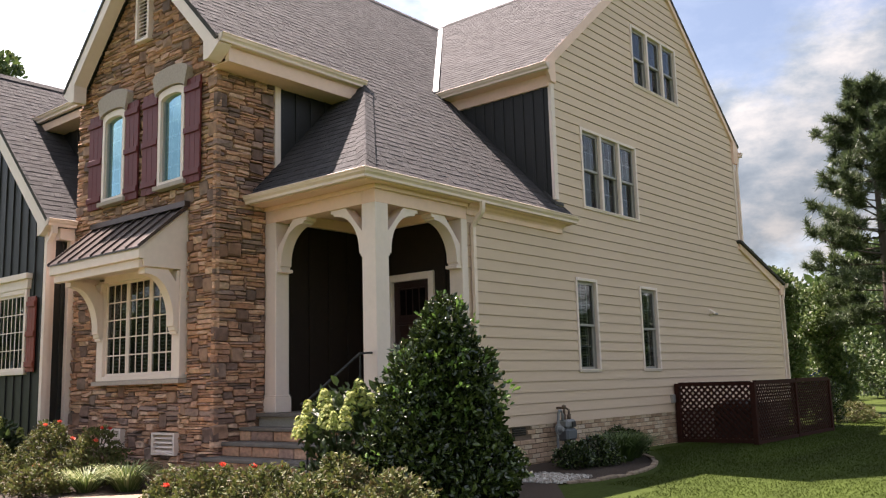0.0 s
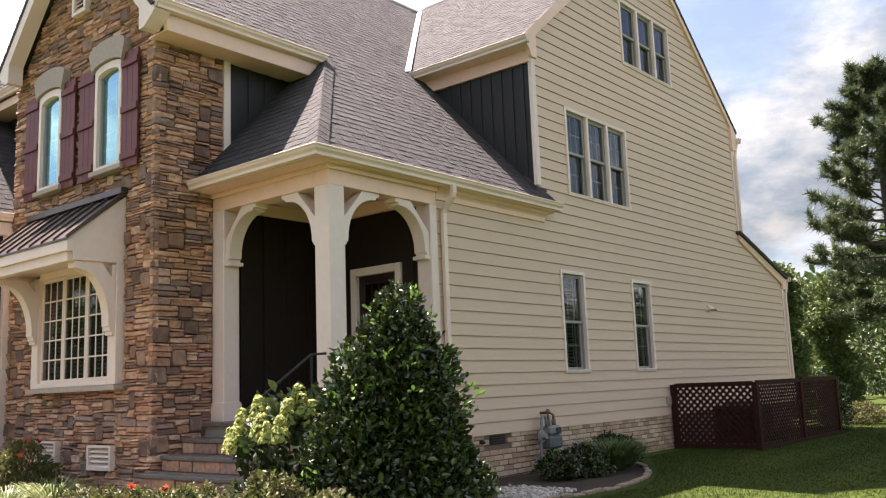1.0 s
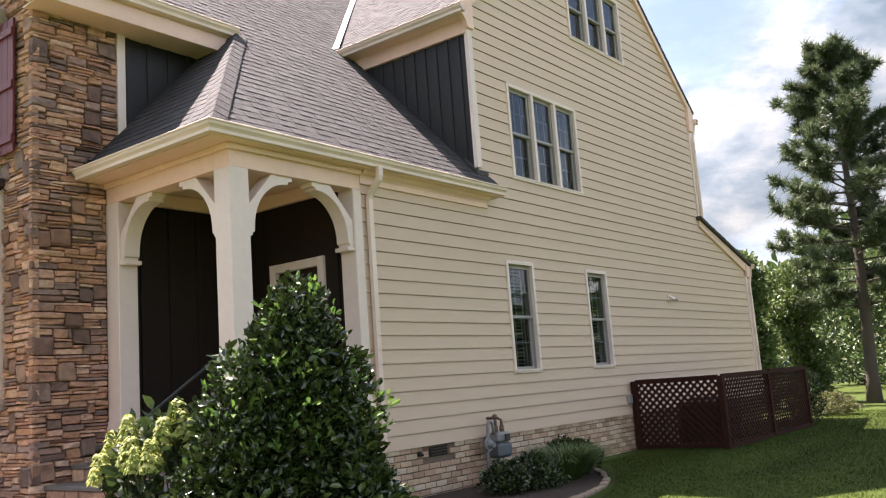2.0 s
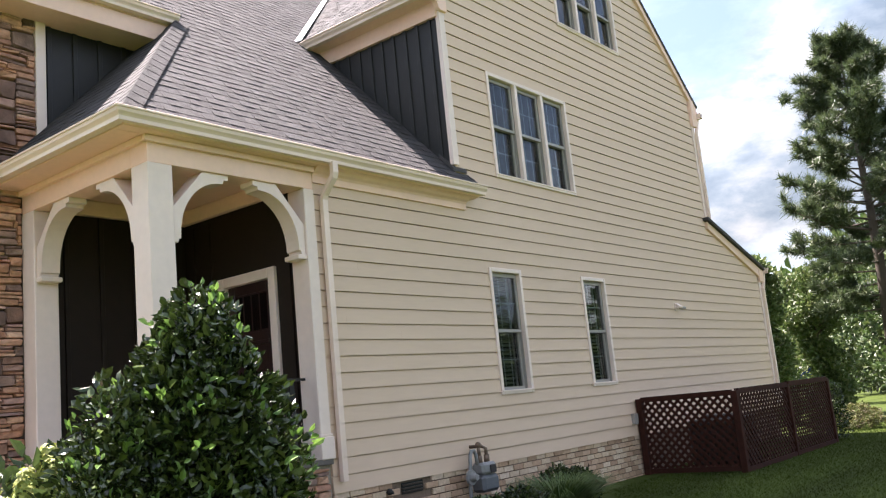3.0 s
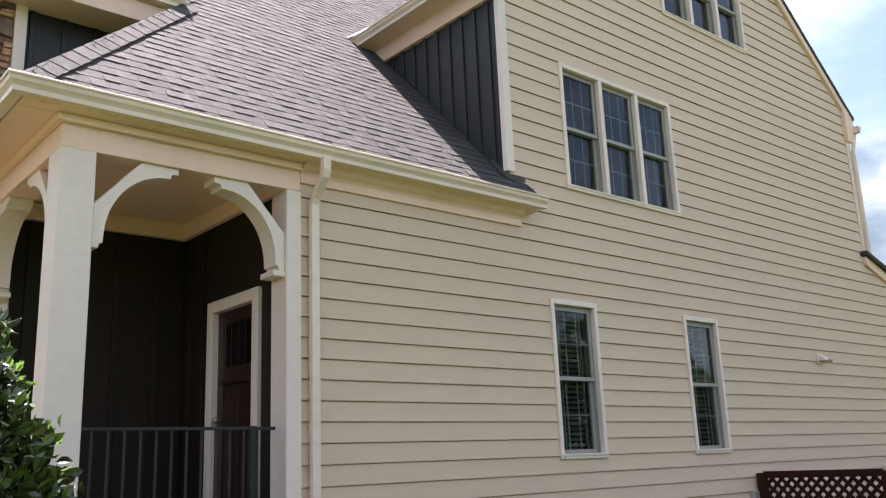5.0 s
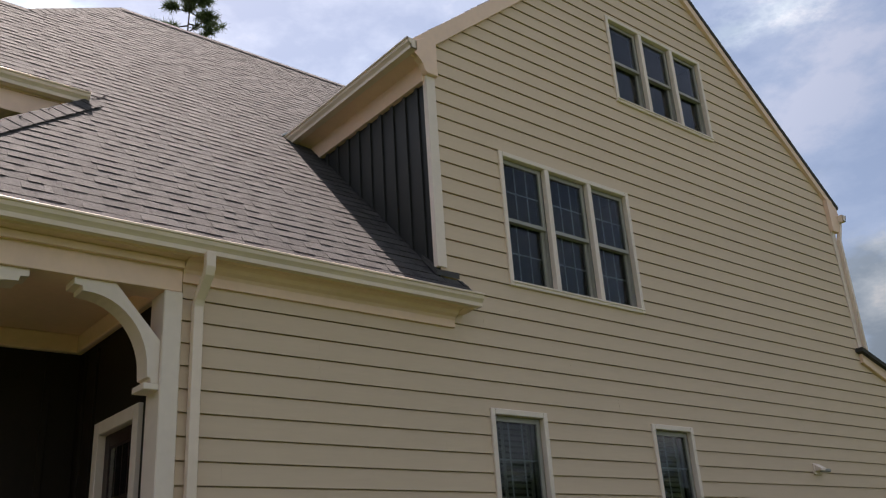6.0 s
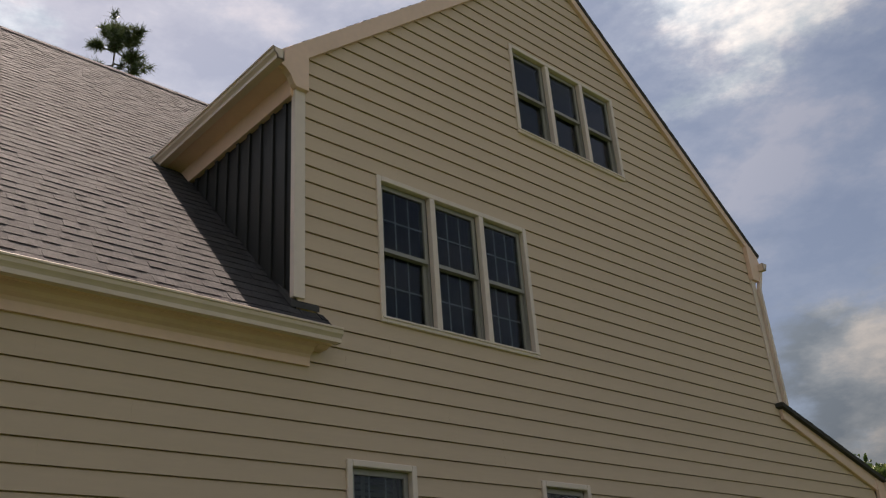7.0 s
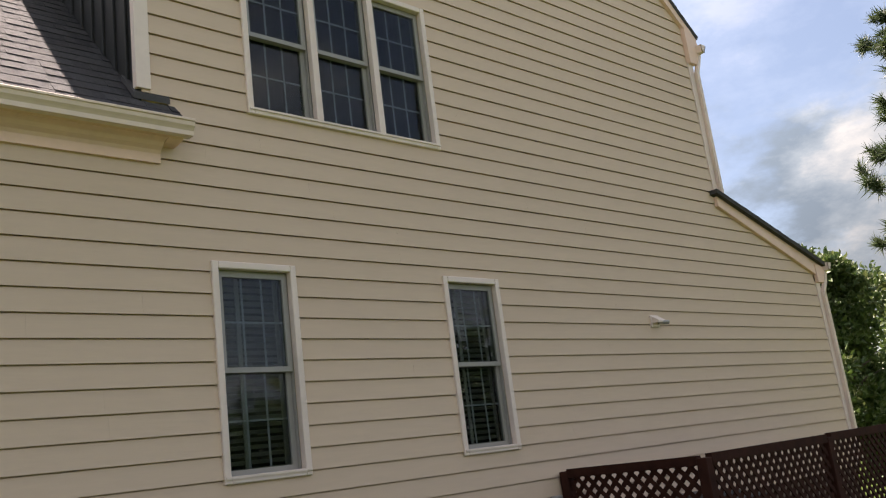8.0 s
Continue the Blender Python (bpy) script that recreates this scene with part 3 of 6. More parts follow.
gutter("cream metal gutter at the back of the gable", (0.16, 13.82, 6.6), (-5, 13.82, 6.6), (0, 1, 0))
gutter("cream metal gutter of the back lean-to", (0.16, 16.33, 3.55), (-5, 16.33, 3.55), (0, 1, 0))


def trim_box(name, label, *b, material=None, bevel=0.004):
    ob = solid_box(name, material or M_TRIM, None, *b, bevel=bevel)
    return tagged(ob, label, "trim", kind="structure")


def trim_prism(name, label, pts, off, material=None, bevel=0.0):
    bm = bmesh.new()
    prism(bm, pts, off)
    return tagged(part(name, bm, material or M_TRIM, bevel=bevel), label, "trim", kind="structure")


# main eave: soffit with a coved frieze under it, ending in a profiled return
COVE = [(-0.02, 3.79), (0.035, 3.79), (0.035, 3.86), (0.05, 3.885), (0.085, 3.905), (0.105, 3.93), (0.125, 3.94), (0.172, 3.945), (0.172, 4.04), (-0.02, 4.04)]
trim_prism("eave_trim", "cream painted frieze and soffit under the main eave", [(x, 3.05, z) for x, z in COVE], (0, 2.63, 0))
bm = bmesh.new()
prism(bm, [(x, 5.683, z) for x, z in [(0.0, 3.93), (0.1, 3.93), (0.172, 3.945), (0.172, 4.03), (0.0, 4.03)]], (0, 0.12, 0))
tagged(part("eave_return", bm, M_TRIM, bevel=0.004), "cream painted end return of the eave", "trim", kind="structure")
# porch beams and soffits
trim_box("porch_beam_side", "cream painted beam over the porch side opening", -0.216, 0.03, 1.122, 3.05, 3.71, 3.98)
trim_box("porch_beam_front", "cream painted beam over the porch front opening", -2.22, -0.219, 1.122, 1.366, 3.71, 3.98)
trim_box("porch_soffit_side", "cream painted porch soffit board", 0.033, 0.172, 0.82, 3.047, 3.945, 3.975)
trim_box("porch_soffit_front", "cream painted porch soffit board", -2.2, 0.03, 0.82, 1.119, 3.945, 3.975)
trim_box("porch_bed_mould", "cream bed moulding on the porch beam", 0.033, 0.075, 1.075, 3.047, 3.885, 3.943)
trim_box("porch_bed_mould", "cream bed moulding on the porch beam", -2.2, 0.031, 1.075, 1.119, 3.885, 3.943)
trim_box("fascia_main", "cream painted fascia board", 0.172, 0.19, 0.8, 5.8, 3.95, 4.06)
# stone gable eave
trim_prism("eave_trim_stone_gable", "cream painted boxed eave of the stone gable", [(-2.26, y0, z) for y0, z in ((DY - 0.05, 6.07), (DY - 0.05, 6.3))] + [(-1.81, DY - 0.05, 6.17), (-1.81, DY - 0.05, 6.07)], (0, 3.0 - DY, 0))
trim_box("frieze_stone_gable", "cream painted frieze board above the stone", -1.9, -1.815, DY - 0.02, 2.78, 5.86, 6.068)
trim_box("soffit_stone_gable", "cream painted soffit board behind the frieze", -2.25, -1.903, DY - 0.015, 2.5, 5.865, 5.885, bevel=0.0)
# side gable eave over the dormer wall
trim_prism("eave_trim_side_gable", "cream painted boxed eave of the side gable", [(-2.4, 5.325, 6.62), (-2.4, 5.56, 6.58), (-2.4, 5.56, 6.94), (-2.4, 5.325, 6.72)], (2.43, 0, 0))
trim_box("frieze_side_gable", "cream painted frieze board above the dark wall", -2.4, 0.0, 5.49, 5.56, 6.385, 6.6)

# rakes
def rake(label, pts, x0, x1, material=None):
    bm = bmesh.new()
    prism(bm, [(x0, y, z) for y, z in pts], (x1 - x0, 0, 0))
    return tagged(part("rake_board", bm, material or M_TRIM, bevel=0.004), label, "trim", kind="structure")


W = 0.215
rake("cream rake board on the side gable", [(5.3, gable_z(5.3) + 0.004), (PEAK[0], PEAK[1] + 0.004), (PEAK[0], PEAK[1] - W), (5.64, gable_z(5.64) - W), (5.3, gable_z(5.3) - 0.1)], 0.0, 0.062)
rake("cream rake board on the side gable", [(13.9, gable_z(13.9) - 0.045), (PEAK[0] + 0.003, PEAK[1] - 0.045), (PEAK[0] + 0.003, PEAK[1] - W), (13.68, gable_z(13.68) - W), (13.9, gable_z(13.9) - 0.16)], 0.0, 0.062)
rake("cream rake board on the lean-to", [(13.58, 4.48), (16.4, 3.62), (16.4, 3.46), (16.15, 3.46), (13.58, 4.3)], 0.0, 0.06)
bm = bmesh.new()
prism(bm, [(0.0, y, z) for y, z in [(5.3, 6.74), (5.3, 6.66), (5.39, 6.62), (5.45, 6.56), (5.48, 6.48), (5.51, 6.45), (5.65, 6.45), (5.65, 6.87), (5.5, 6.87)]], (0.075, 0, 0))
tagged(part("rake_return", bm, M_TRIM, bevel=0.005), "cream curved cornice return of the side gable", "trim", kind="structure")
bm = bmesh.new()
prism(bm, [(0.0, y, z) for y, z in [(13.9, 6.74), (13.9, 6.62), (13.83, 6.54), (13.78, 6.42), (13.6, 6.42), (13.6, 6.98), (13.74, 6.98)]], (0.075, 0, 0))
tagged(part("rake_return", bm, M_TRIM, bevel=0.005), "cream cornice return at the back of the gable", "trim", kind="structure")
bm = bmesh.new()
prism(bm, [(0.0, y, z) for y, z in [(16.4, 3.6), (16.4, 3.48), (16.31, 3.36), (16.08, 3.36), (16.08, 3.64)]], (0.075, 0, 0))
tagged(part("rake_return", bm, M_TRIM, bevel=0.005), "cream cornice return of the lean-to", "trim", kind="structure")
# front stone gable rakes
def front_rake(label, x_eave, x_ridge, y0, y1, ztop, w=0.2, slope=S1, material=None):
    s = 1 if x_eave > x_ridge else -1
    ze = ztop - slope * abs(x_eave - x_ridge)
    bm = bmesh.new()
    prism(bm, [(x_eave, y0, ze - 0.06), (x_ridge, y0, ztop - 0.06), (x_ridge, y0, ztop - 0.06 - w * 1.35), (x_eave - 0.36 * s, y0, ze + 0.36 * slope - 0.06 - w * 1.35), (x_eave - 0.36 * s, y0, ze - 0.24), (x_eave - 0.25 * s, y0, ze - 0.24), (x_eave - 0.1 * s, y0, ze - 0.14)], (0, y1 - y0, 0))
    return tagged(part("rake_board", bm, material or M_WHITE, bevel=0.004), label, "trim", kind="structure")


front_rake("white rake board on the stone gable", -1.75, GX, DY - 0.24, DY - 0.02, roof_z(GX))
front_rake("white rake board on the stone gable", -6.12, GX - 0.003, DY - 0.24, DY - 0.02, roof_z(GX))
front_rake("white rake board on the front wing", -6.08, -9.58, DY - 0.44, DY - 0.3, 7.67, w=0.24, slope=1.0)

# ---- side wall with its lap siding ----
WINS = [(6.455, 8.56, 4.338, 5.855), (8.65, 10.715, 7.172, 8.488), (6.04, 6.775, 1.447, 3.078), (8.37, 9.105, 1.447, 3.078)]
HOLES = [(a + 0.05, b - 0.05, c + 0.05, d - 0.05) for a, b, c, d in WINS]


def side_top(y):
    if y < 5.56:
        return 3.9
    if y > 13.7:
        return 4.4 - 0.3 * (y - 13.7)
    return gable_z(y) - 0.1


bm = bmesh.new()
cells(bm, 3.06, 16.19, 0.66, side_top, HOLES, (5.56, PEAK[0], 13.7), -0.16, -0.024)
wall_side = tagged(part("wall_side", bm, M_SIDING), "cream lap-sided house wall with a tall gable", "wall", kind="structure")
LAP, LAP0 = 0.1684, 0.642


def y_limits(z):
    lo = 3.06 if z < 3.88 else 5.57
    hi = 16.19
    if z > 3.65:
        hi = 13.7 + (4.4 - z) / 0.3 if z < 4.4 else 13.7
    if z > gable_z(13.7) - 0.1:
        hi = PEAK[0] + (PEAK[1] - 0.1 - z) / S2
    if z > gable_z(5.57) - 0.1:
        lo = PEAK[0] - (PEAK[1] - 0.1 - z) / S2
    return lo, hi


def siding_planks():
    rng = random.Random(21)
    k = 0
    z = LAP0
    while z < 10.2:
        zt = z + LAP
        seams = []
        s = rng.uniform(3.4, 7.0)
        while s < 16.4:
            seams.append(s)
            s += 3.66
        cuts = sorted({z, zt - 0.009, *[h[2] for h in HOLES if z < h[2] < zt - 0.01], *[h[3] for h in HOLES if z < h[3] < zt - 0.01]})
        ends = [-99, *seams, 99]
        for e0, e1 in zip(ends, ends[1:]):
            bm = bmesh.new()
            count = 0
            for a, b in zip(cuts, cuts[1:]):
                (la, ha), (lb, hb) = y_limits(a + 0.002), y_limits(b - 0.002)
                if abs(la - lb) > 1:
                    la = lb = max(la, lb)
                if abs(ha - hb) > 1:
                    ha = hb = min(ha, hb)
                spans = [((la, lb), (ha, hb))]
                for h in HOLES:
                    if h[2] < (a + b) / 2 < h[3]:
                        spans = [q for (p0, p1) in spans for q in ((((p0), (h[0], h[0])), ((h[1], h[1]), p1)) if p0[0] < h[0] and p1[0] > h[1] else ((p0, p1),))]
                for (p0, p1) in spans:
                    q0 = [max(v, e0 + 0.0002) for v in p0]
                    q1 = [min(v, e1 - 0.0002) for v in p1]
                    if q1[0] - q0[0] < 0.01 and q1[1] - q0[1] < 0.01:
                        continue
                    q1 = [max(u, v + 0.003) for u, v in zip(q1, q0)]
                    ta, tb = [0.017 - 0.015 * (v - z) / LAP for v in (a, b)]
                    rise = 0.004 if a == z else 0.0
                    f = [(ta, q0[0], a), (ta, q1[0], a), (tb, q1[1], b), (tb, q0[1], b)]
                    bk = [(-0.022, y, w + (rise if w == a else 0.0)) for _, y, w in f]
                    v = [bm.verts.new(p) for p in (*f, *bk)]
                    for g in ((0, 1, 2, 3), (4, 5, 1, 0), (1, 5, 6, 2), (2, 6, 7, 3), (3, 7, 4, 0)):
                        bm.faces.new([v[i] for i in g])
                    count += 1
            if count:
                me = bpy.data.meshes.new("plank")
                bmesh.ops.recalc_face_normals(bm, faces=bm.faces)
                bm.to_mesh(me)
                me.materials.append(M_SIDING)
                ob = new("plank", me)
                ob.parent = wall_side
            bm.free()
        z = zt
        k += 1


trim_box("corner_board", "cream corner board at the back of the house", -0.05, 0.03, 16.08, 16.21, 0.64, 3.62, material=M_WHITE)
trim_box("corner_board", "cream corner board beside the dark dormer wall", -0.03, 0.034, 5.52, 5.635, 4.37, 6.45, material=M_WHITE)
trim_box("corner_board", "cream corner board at the back of the gable", -0.05, 0.03, 13.6, 13.72, 4.45, 6.45, material=M_WHITE)
# foundation
bm = bmesh.new()
box(bm, -0.3, -0.025, 3.06, 16.15, -0.2, 0.68)
found = tagged(part("wall_foundation", bm, M_JOINT), "tan brick foundation with dark recessed joints", "wall", kind="structure")

# ---- windows ----


def sash(root, axis, u0, u1, z0, z1, d, cols, rows, material, bar=0.015, rail=0.04, grille=None, proud=0.0):
    """A glazed sash in the plane d. axis 'x': the wall faces +x and u runs along y; 'y': it faces -y and u runs along x."""
    def bx(bm, a, b, c, e, n0, n1):
        if axis == "x":
            box(bm, d + n0, d + n1, a, b, c, e)
        else:
            box(bm, a, b, d - n1, d - n0, c, e)
    bm = bmesh.new()
    bx(bm, u0, u0 + rail, z0, z1, -0.02, 0.02)
    bx(bm, u1 - rail, u1, z0, z1, -0.02, 0.02)
    bx(bm, u0 + rail, u1 - rail, z0, z0 + rail, -0.019, 0.019)
    bx(bm, u0 + rail, u1 - rail, z1 - rail, z1, -0.019, 0.019)
    s = part("sash", bm, material, root)
    a0, a1, c0, c1 = u0 + rail, u1 - rail, z0 + rail, z1 - rail
    bm = bmesh.new()
    for i in range(1, cols):
        u = a0 + (a1 - a0) * i / cols
        bx(bm, u - bar / 2, u + bar / 2, c0, c1, proud - 0.012, proud - 0.006)
    for j in range(1, rows):
        w = c0 + (c1 - c0) * j / rows
        bx(bm, a0, a1, w - bar / 2, w + bar / 2, proud - 0.0115, proud - 0.0055)
    part("muntins", bm, grille or M_MUNTIN, s)
    bm = bmesh.new()
    bx(bm, a0, a1, c0, c1, -0.004, 0.002)
    g = part("pane", bm, M_GLASS, s)
    g.visible_shadow = False


def blinds(root, axis, u0, u1, z0, z1, d, material):
    bm = bmesh.new()
    z = z0
    while z < z1:
        if axis == "x":
            prism(bm, [(d - 0.012, u0, z), (d + 0.012, u0, z + 0.028), (d + 0.012, u0, z + 0.031), (d - 0.012, u0, z + 0.003)], (0, u1 - u0, 0))
        else:
            prism(bm, [(u0, d + 0.012, z), (u0, d - 0.012, z + 0.028), (u0, d - 0.012, z + 0.031), (u0, d + 0.012, z + 0.003)], (u1 - u0, 0, 0))
        z += 0.055
    part("blinds", bm, material, root, "white slatted window blind, greyed to look dim")


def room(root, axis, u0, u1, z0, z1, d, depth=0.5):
    """A box behind a window, open to it; its near-black colour stands in for an unlit room."""
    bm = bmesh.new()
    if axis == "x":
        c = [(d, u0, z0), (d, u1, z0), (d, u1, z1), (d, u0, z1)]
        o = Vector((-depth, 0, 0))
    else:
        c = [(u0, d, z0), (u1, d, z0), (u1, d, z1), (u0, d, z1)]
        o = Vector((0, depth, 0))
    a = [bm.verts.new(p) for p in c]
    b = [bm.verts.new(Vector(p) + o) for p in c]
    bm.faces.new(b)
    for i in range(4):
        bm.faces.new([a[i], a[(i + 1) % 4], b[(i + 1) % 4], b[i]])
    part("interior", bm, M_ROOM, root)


def side_window(name, label, w, units, screen=False, slats=False, grid=(3, 2)):
    y0, y1, z0, z1 = w
    root = empty(name, label, "window", kind="structure")
    c = 0.055
    bm = bmesh.new()
    box(bm, -0.03, 0.034, y0, y0 + c, z0, z1)
    box(bm, -0.03, 0.034, y1 - c, y1, z0, z1)
    box(bm, -0.03, 0.034, y0 + c, y1 - c, z1 - c, z1)
    box(bm, -0.03, 0.034, y0 + c, y1 - c, z0, z0 + c)
    part("casing", bm, M_WHITE, root, bevel=0.006)
    bm = bmesh.new()
    box(bm, -0.03, 0.046, y0 + 0.01, y1 - 0.01, z0 + c - 0.02, z0 + c - 0.002)
    part("sill", bm, M_WHITE, root)
    n = units
    mull = 0.075
    span = (y1 - y0 - 2 * c - (n - 1) * mull) / n
    mid = (z0 + z1) / 2
    for i in range(n):
        a = y0 + c + i * (span + mull)
        b = a + span
        if i < n - 1:
            bm = bmesh.new()
            box(bm, -0.03, 0.036, b + 0.004, b + mull - 0.004, z0 + c, z1 - c)
            part("mullion", bm, M_WHITE, root, bevel=0.005)
        bm = bmesh.new()
        box(bm, -0.14, -0.032, a, a + 0.012, z0 + c, z1 - c)
        box(bm, -0.14, -0.032, b - 0.012, b, z0 + c, z1 - c)
        box(bm, -0.14, -0.032, a + 0.012, b - 0.012, z1 - c - 0.012, z1 - c)
        part("jamb", bm, M_JAMB, root)
        sash(root, "x", a + 0.012, b - 0.012, mid - 0.02, z1 - c - 0.012, -0.045, *grid, M_JAMB)
        sash(root, "x", a + 0.012, b - 0.012, z0 + c, mid + 0.02, -0.085, *grid, M_JAMB)
        if slats:
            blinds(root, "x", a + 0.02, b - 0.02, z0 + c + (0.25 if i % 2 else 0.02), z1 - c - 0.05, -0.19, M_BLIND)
            for f in (0.0, 0.36, 0.95):
                q = a + 0.02 + (span - 0.04) * f
                solid_box("shutter_stile", M_STILE, root, -0.178, -0.165, q, q + 0.035, z0 + c, z1 - c)
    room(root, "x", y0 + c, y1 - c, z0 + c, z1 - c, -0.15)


side_window("window_upper_triple", "white triple sash window with dark gridded panes", WINS[0], 3)
side_window("window_attic_triple", "white triple sash attic window with dark panes", WINS[1], 3, grid=(1, 1))
side_window("window_lower_front", "tall white sash window with blinds behind", WINS[2], 1, slats=True)
side_window("window_lower_back", "tall white sash window with half-open blinds", WINS[3], 1, slats=True)

# ---- dark board-and-batten walls ----


def batten_wall(name, label, axis, d, u0, u1, bottom, top, step=0.3, thick=0.1, paint=None):
    """axis 'x': faces +x at x=d, u along y; 'y': faces -y at y=d, u along x. bottom and top: functions of u."""
    paint = paint or M_DARK
    bm = bmesh.new()
    poly = [(u0, bottom(u0)), (u1, bottom(u1)), (u1, top(u1)), (u0, top(u0))]
    if axis == "x":
        prism(bm, [(d, u, z) for u, z in poly], (-thick, 0, 0))
    else:
        prism(bm, [(u, d, z) for u, z in poly], (0, thick, 0))
    root = tagged(part(name, bm, paint), label, "wall", kind="structure")
    u = u0 + step * 0.5
    while u < u1 - 0.03:
        b, t = max(bottom(u - 0.02), bottom(u + 0.02)), min(top(u - 0.02), top(u + 0.02))
        if t - b > 0.05:
            bm = bmesh.new()
            if axis == "x":
                box(bm, d - 0.002, d + 0.022, u - 0.025, u + 0.025, b, t)
            else:
                box(bm, u - 0.025, u + 0.025, d - 0.022, d + 0.002, b, t)
            part("batten", bm, paint, root, bevel=0.003)
        u += step
    return root


batten_wall("wall_dormer", "dark green board-and-batten dormer wall", "y", 5.545, -2.2, 0.0, lambda x: roof_z(x) - 0.05, lambda x: max(6.6, roof_z(x)), 0.215)
batten_wall("wall_bump_side", "dark green board-and-batten wall above the porch", "x", -2.255, 1.3, 3.2, lambda y: EZ + S1 * (y - 0.8) - 0.05, lambda y: 6.15 if y < 2.5 else roof_z(-2.255) - 0.09, 0.3)
batten_wall("wall_porch_left", "dark board-and-batten porch wall, shade in its brown", "x", -2.21, 1.37, 3.05, lambda y: 0.9, lambda y: 3.95, 0.4, thick=0.06, paint=M_PORCH_SHADE)
trim_box("corner_board", "cream corner board where stone meets dark wall", -2.25, -2.19, 1.28, 1.39, 4.55, 6.03, material=M_WHITE)
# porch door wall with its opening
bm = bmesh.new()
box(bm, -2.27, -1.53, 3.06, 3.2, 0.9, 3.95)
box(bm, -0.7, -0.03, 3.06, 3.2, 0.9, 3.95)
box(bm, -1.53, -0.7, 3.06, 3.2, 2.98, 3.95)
wall_door = tagged(part("wall_porch_back", bm, M_PORCH_SHADE), "dark board-and-batten wall around the door, shade in its brown", "wall", kind="structure")
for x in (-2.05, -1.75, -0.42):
    solid_box("batten", M_PORCH_SHADE, wall_door, x - 0.025, x + 0.025, 3.038, 3.062, 0.98, 3.72, bevel=0.003)

# ---- porch ----
trim_box("porch_ceiling", "cream painted porch ceiling", -2.2, -0.219, 1.369, 3.06, 3.93, 3.96, bevel=0.0)
for i, b in enumerate(((-2.2, -2.13, 1.37, 3.05), (-2.13, -0.22, 2.98, 3.05), (-0.29, -0.22, 1.37, 2.98))):
    trim_box("crown_moulding", "cream crown moulding at the porch ceiling", *b, 3.76, 3.928, bevel=0.01)
bm = bmesh.new()
box(bm, -2.2, -0.02, 1.0, 3.06, 0.0, 0.93)
tagged(part("porch_base", bm, M_MORTAR), "stone-faced porch base under the floor", "porch", kind="structure")
bm = bmesh.new()
box(bm, -2.2, 0.05, 0.93, 3.055, 0.93, 0.985)
tagged(part("porch_floor", bm, M_SLATE, bevel=0.008), "grey flagstone porch floor", "floor", kind="structure")
steps = empty("porch_steps", "stone-faced porch steps with grey flagstone treads", "steps")
for i in range(4):
    z1 = 0.93 - 0.18 * (i + 1) + 0.055
    y1 = 0.97 - 0.3 * i
    bm = bmesh.new()
    box(bm, -2.18, 0.02, y1 - 0.33, y1 - 0.02, z1 - 0.05, z1)
    part("tread", bm, M_SLATE, steps, bevel=0.008)
    rng = random.Random(40 + i)
    x = -2.18
    while x < -0.02:
        w = rng.uniform(0.14, 0.34)
        e = min(x + w, 0.0)
        bm = bmesh.new()
        box(bm, x + 0.004, e - 0.004, y1 - 0.3 - rng.uniform(0, 0.02), y1 - 0.05, z1 - 0.18, z1 - 0.052)
        part("riser_stone", bm, M_STONE_OBJ, steps, bevel=0.008)
        x = e


def column(label, x0, x1, y0, y1, cap=False):
    root = empty("porch_column", label, "column")
    bm = bmesh.new()
    box(bm, x0, x1, y0, y1, 0.98, 3.71)
    part("shaft", bm, M_WHITE, root, bevel=0.008)
    bm = bmesh.new()
    box(bm, x0 - 0.022, x1 + 0.022, y0 - 0.022, y1 + 0.022, 0.982, 1.2)
    box(bm, x0 - 0.012, x1 + 0.012, y0 - 0.012, y1 + 0.012, 1.2, 1.225)
    part("base", bm, M_WHITE, root, bevel=0.006)
    return root


column("white square corner post of the porch", -0.22, 0.034, 1.118, 1.37)
column("white square half post against the stone", -2.23, -1.98, 1.12, 1.368)
column("white square half post against the siding", -0.22, 0.032, 2.92, 3.06)


def arch_bracket(label, origin, along, across, width, L=0.62, H=0.69, cap=False):
    """A curved brace from a post to the beam. origin: the corner of post and beam; along: from the post out under the beam."""
    o, a, c = Vector(origin), Vector(along), Vector(across)
    root = empty("arch_bracket", label, "bracket")
    pts = [(0.0, -H), (0.055, -H), (0.055, -H + 0.04), (0.085, -H + 0.04), (0.085, -H + 0.08)]
    for i in range(0, 13):
        t = math.pi / 2 * i / 12
        pts.append((0.085 + (L - 0.17) * (1 - math.cos(t)), -H + 0.08 + (H - 0.17) * math.sin(t)))
    pts += [(L - 0.06, -0.09), (L - 0.06, -0.05), (L, -0.05), (L, 0.0), (0.34, 0.0), (0.0, -0.38)]
    bm = bmesh.new()
    prism(bm, [o + a * u + Vector((0, 0, w)) for u, w in pts], c * width)
    part("brace", bm, M_WHITE, root, bevel=0.004)
    if cap:
        bm = bmesh.new()
        p, q = o + Vector((0, 0, -H - 0.05)), o + a * 0.1 + c * width + Vector((0, 0, -H - 0.002))
        lo, hi = [min(s, t) for s, t in zip(p, q)], [max(s, t) for s, t in zip(p, q)]
        box(bm, lo[0] - 0.012, hi[0] + 0.012, lo[1] - 0.012, hi[1] + 0.012, lo[2], hi[2])
        part("cap", bm, M_WHITE, root, bevel=0.006)
    return root


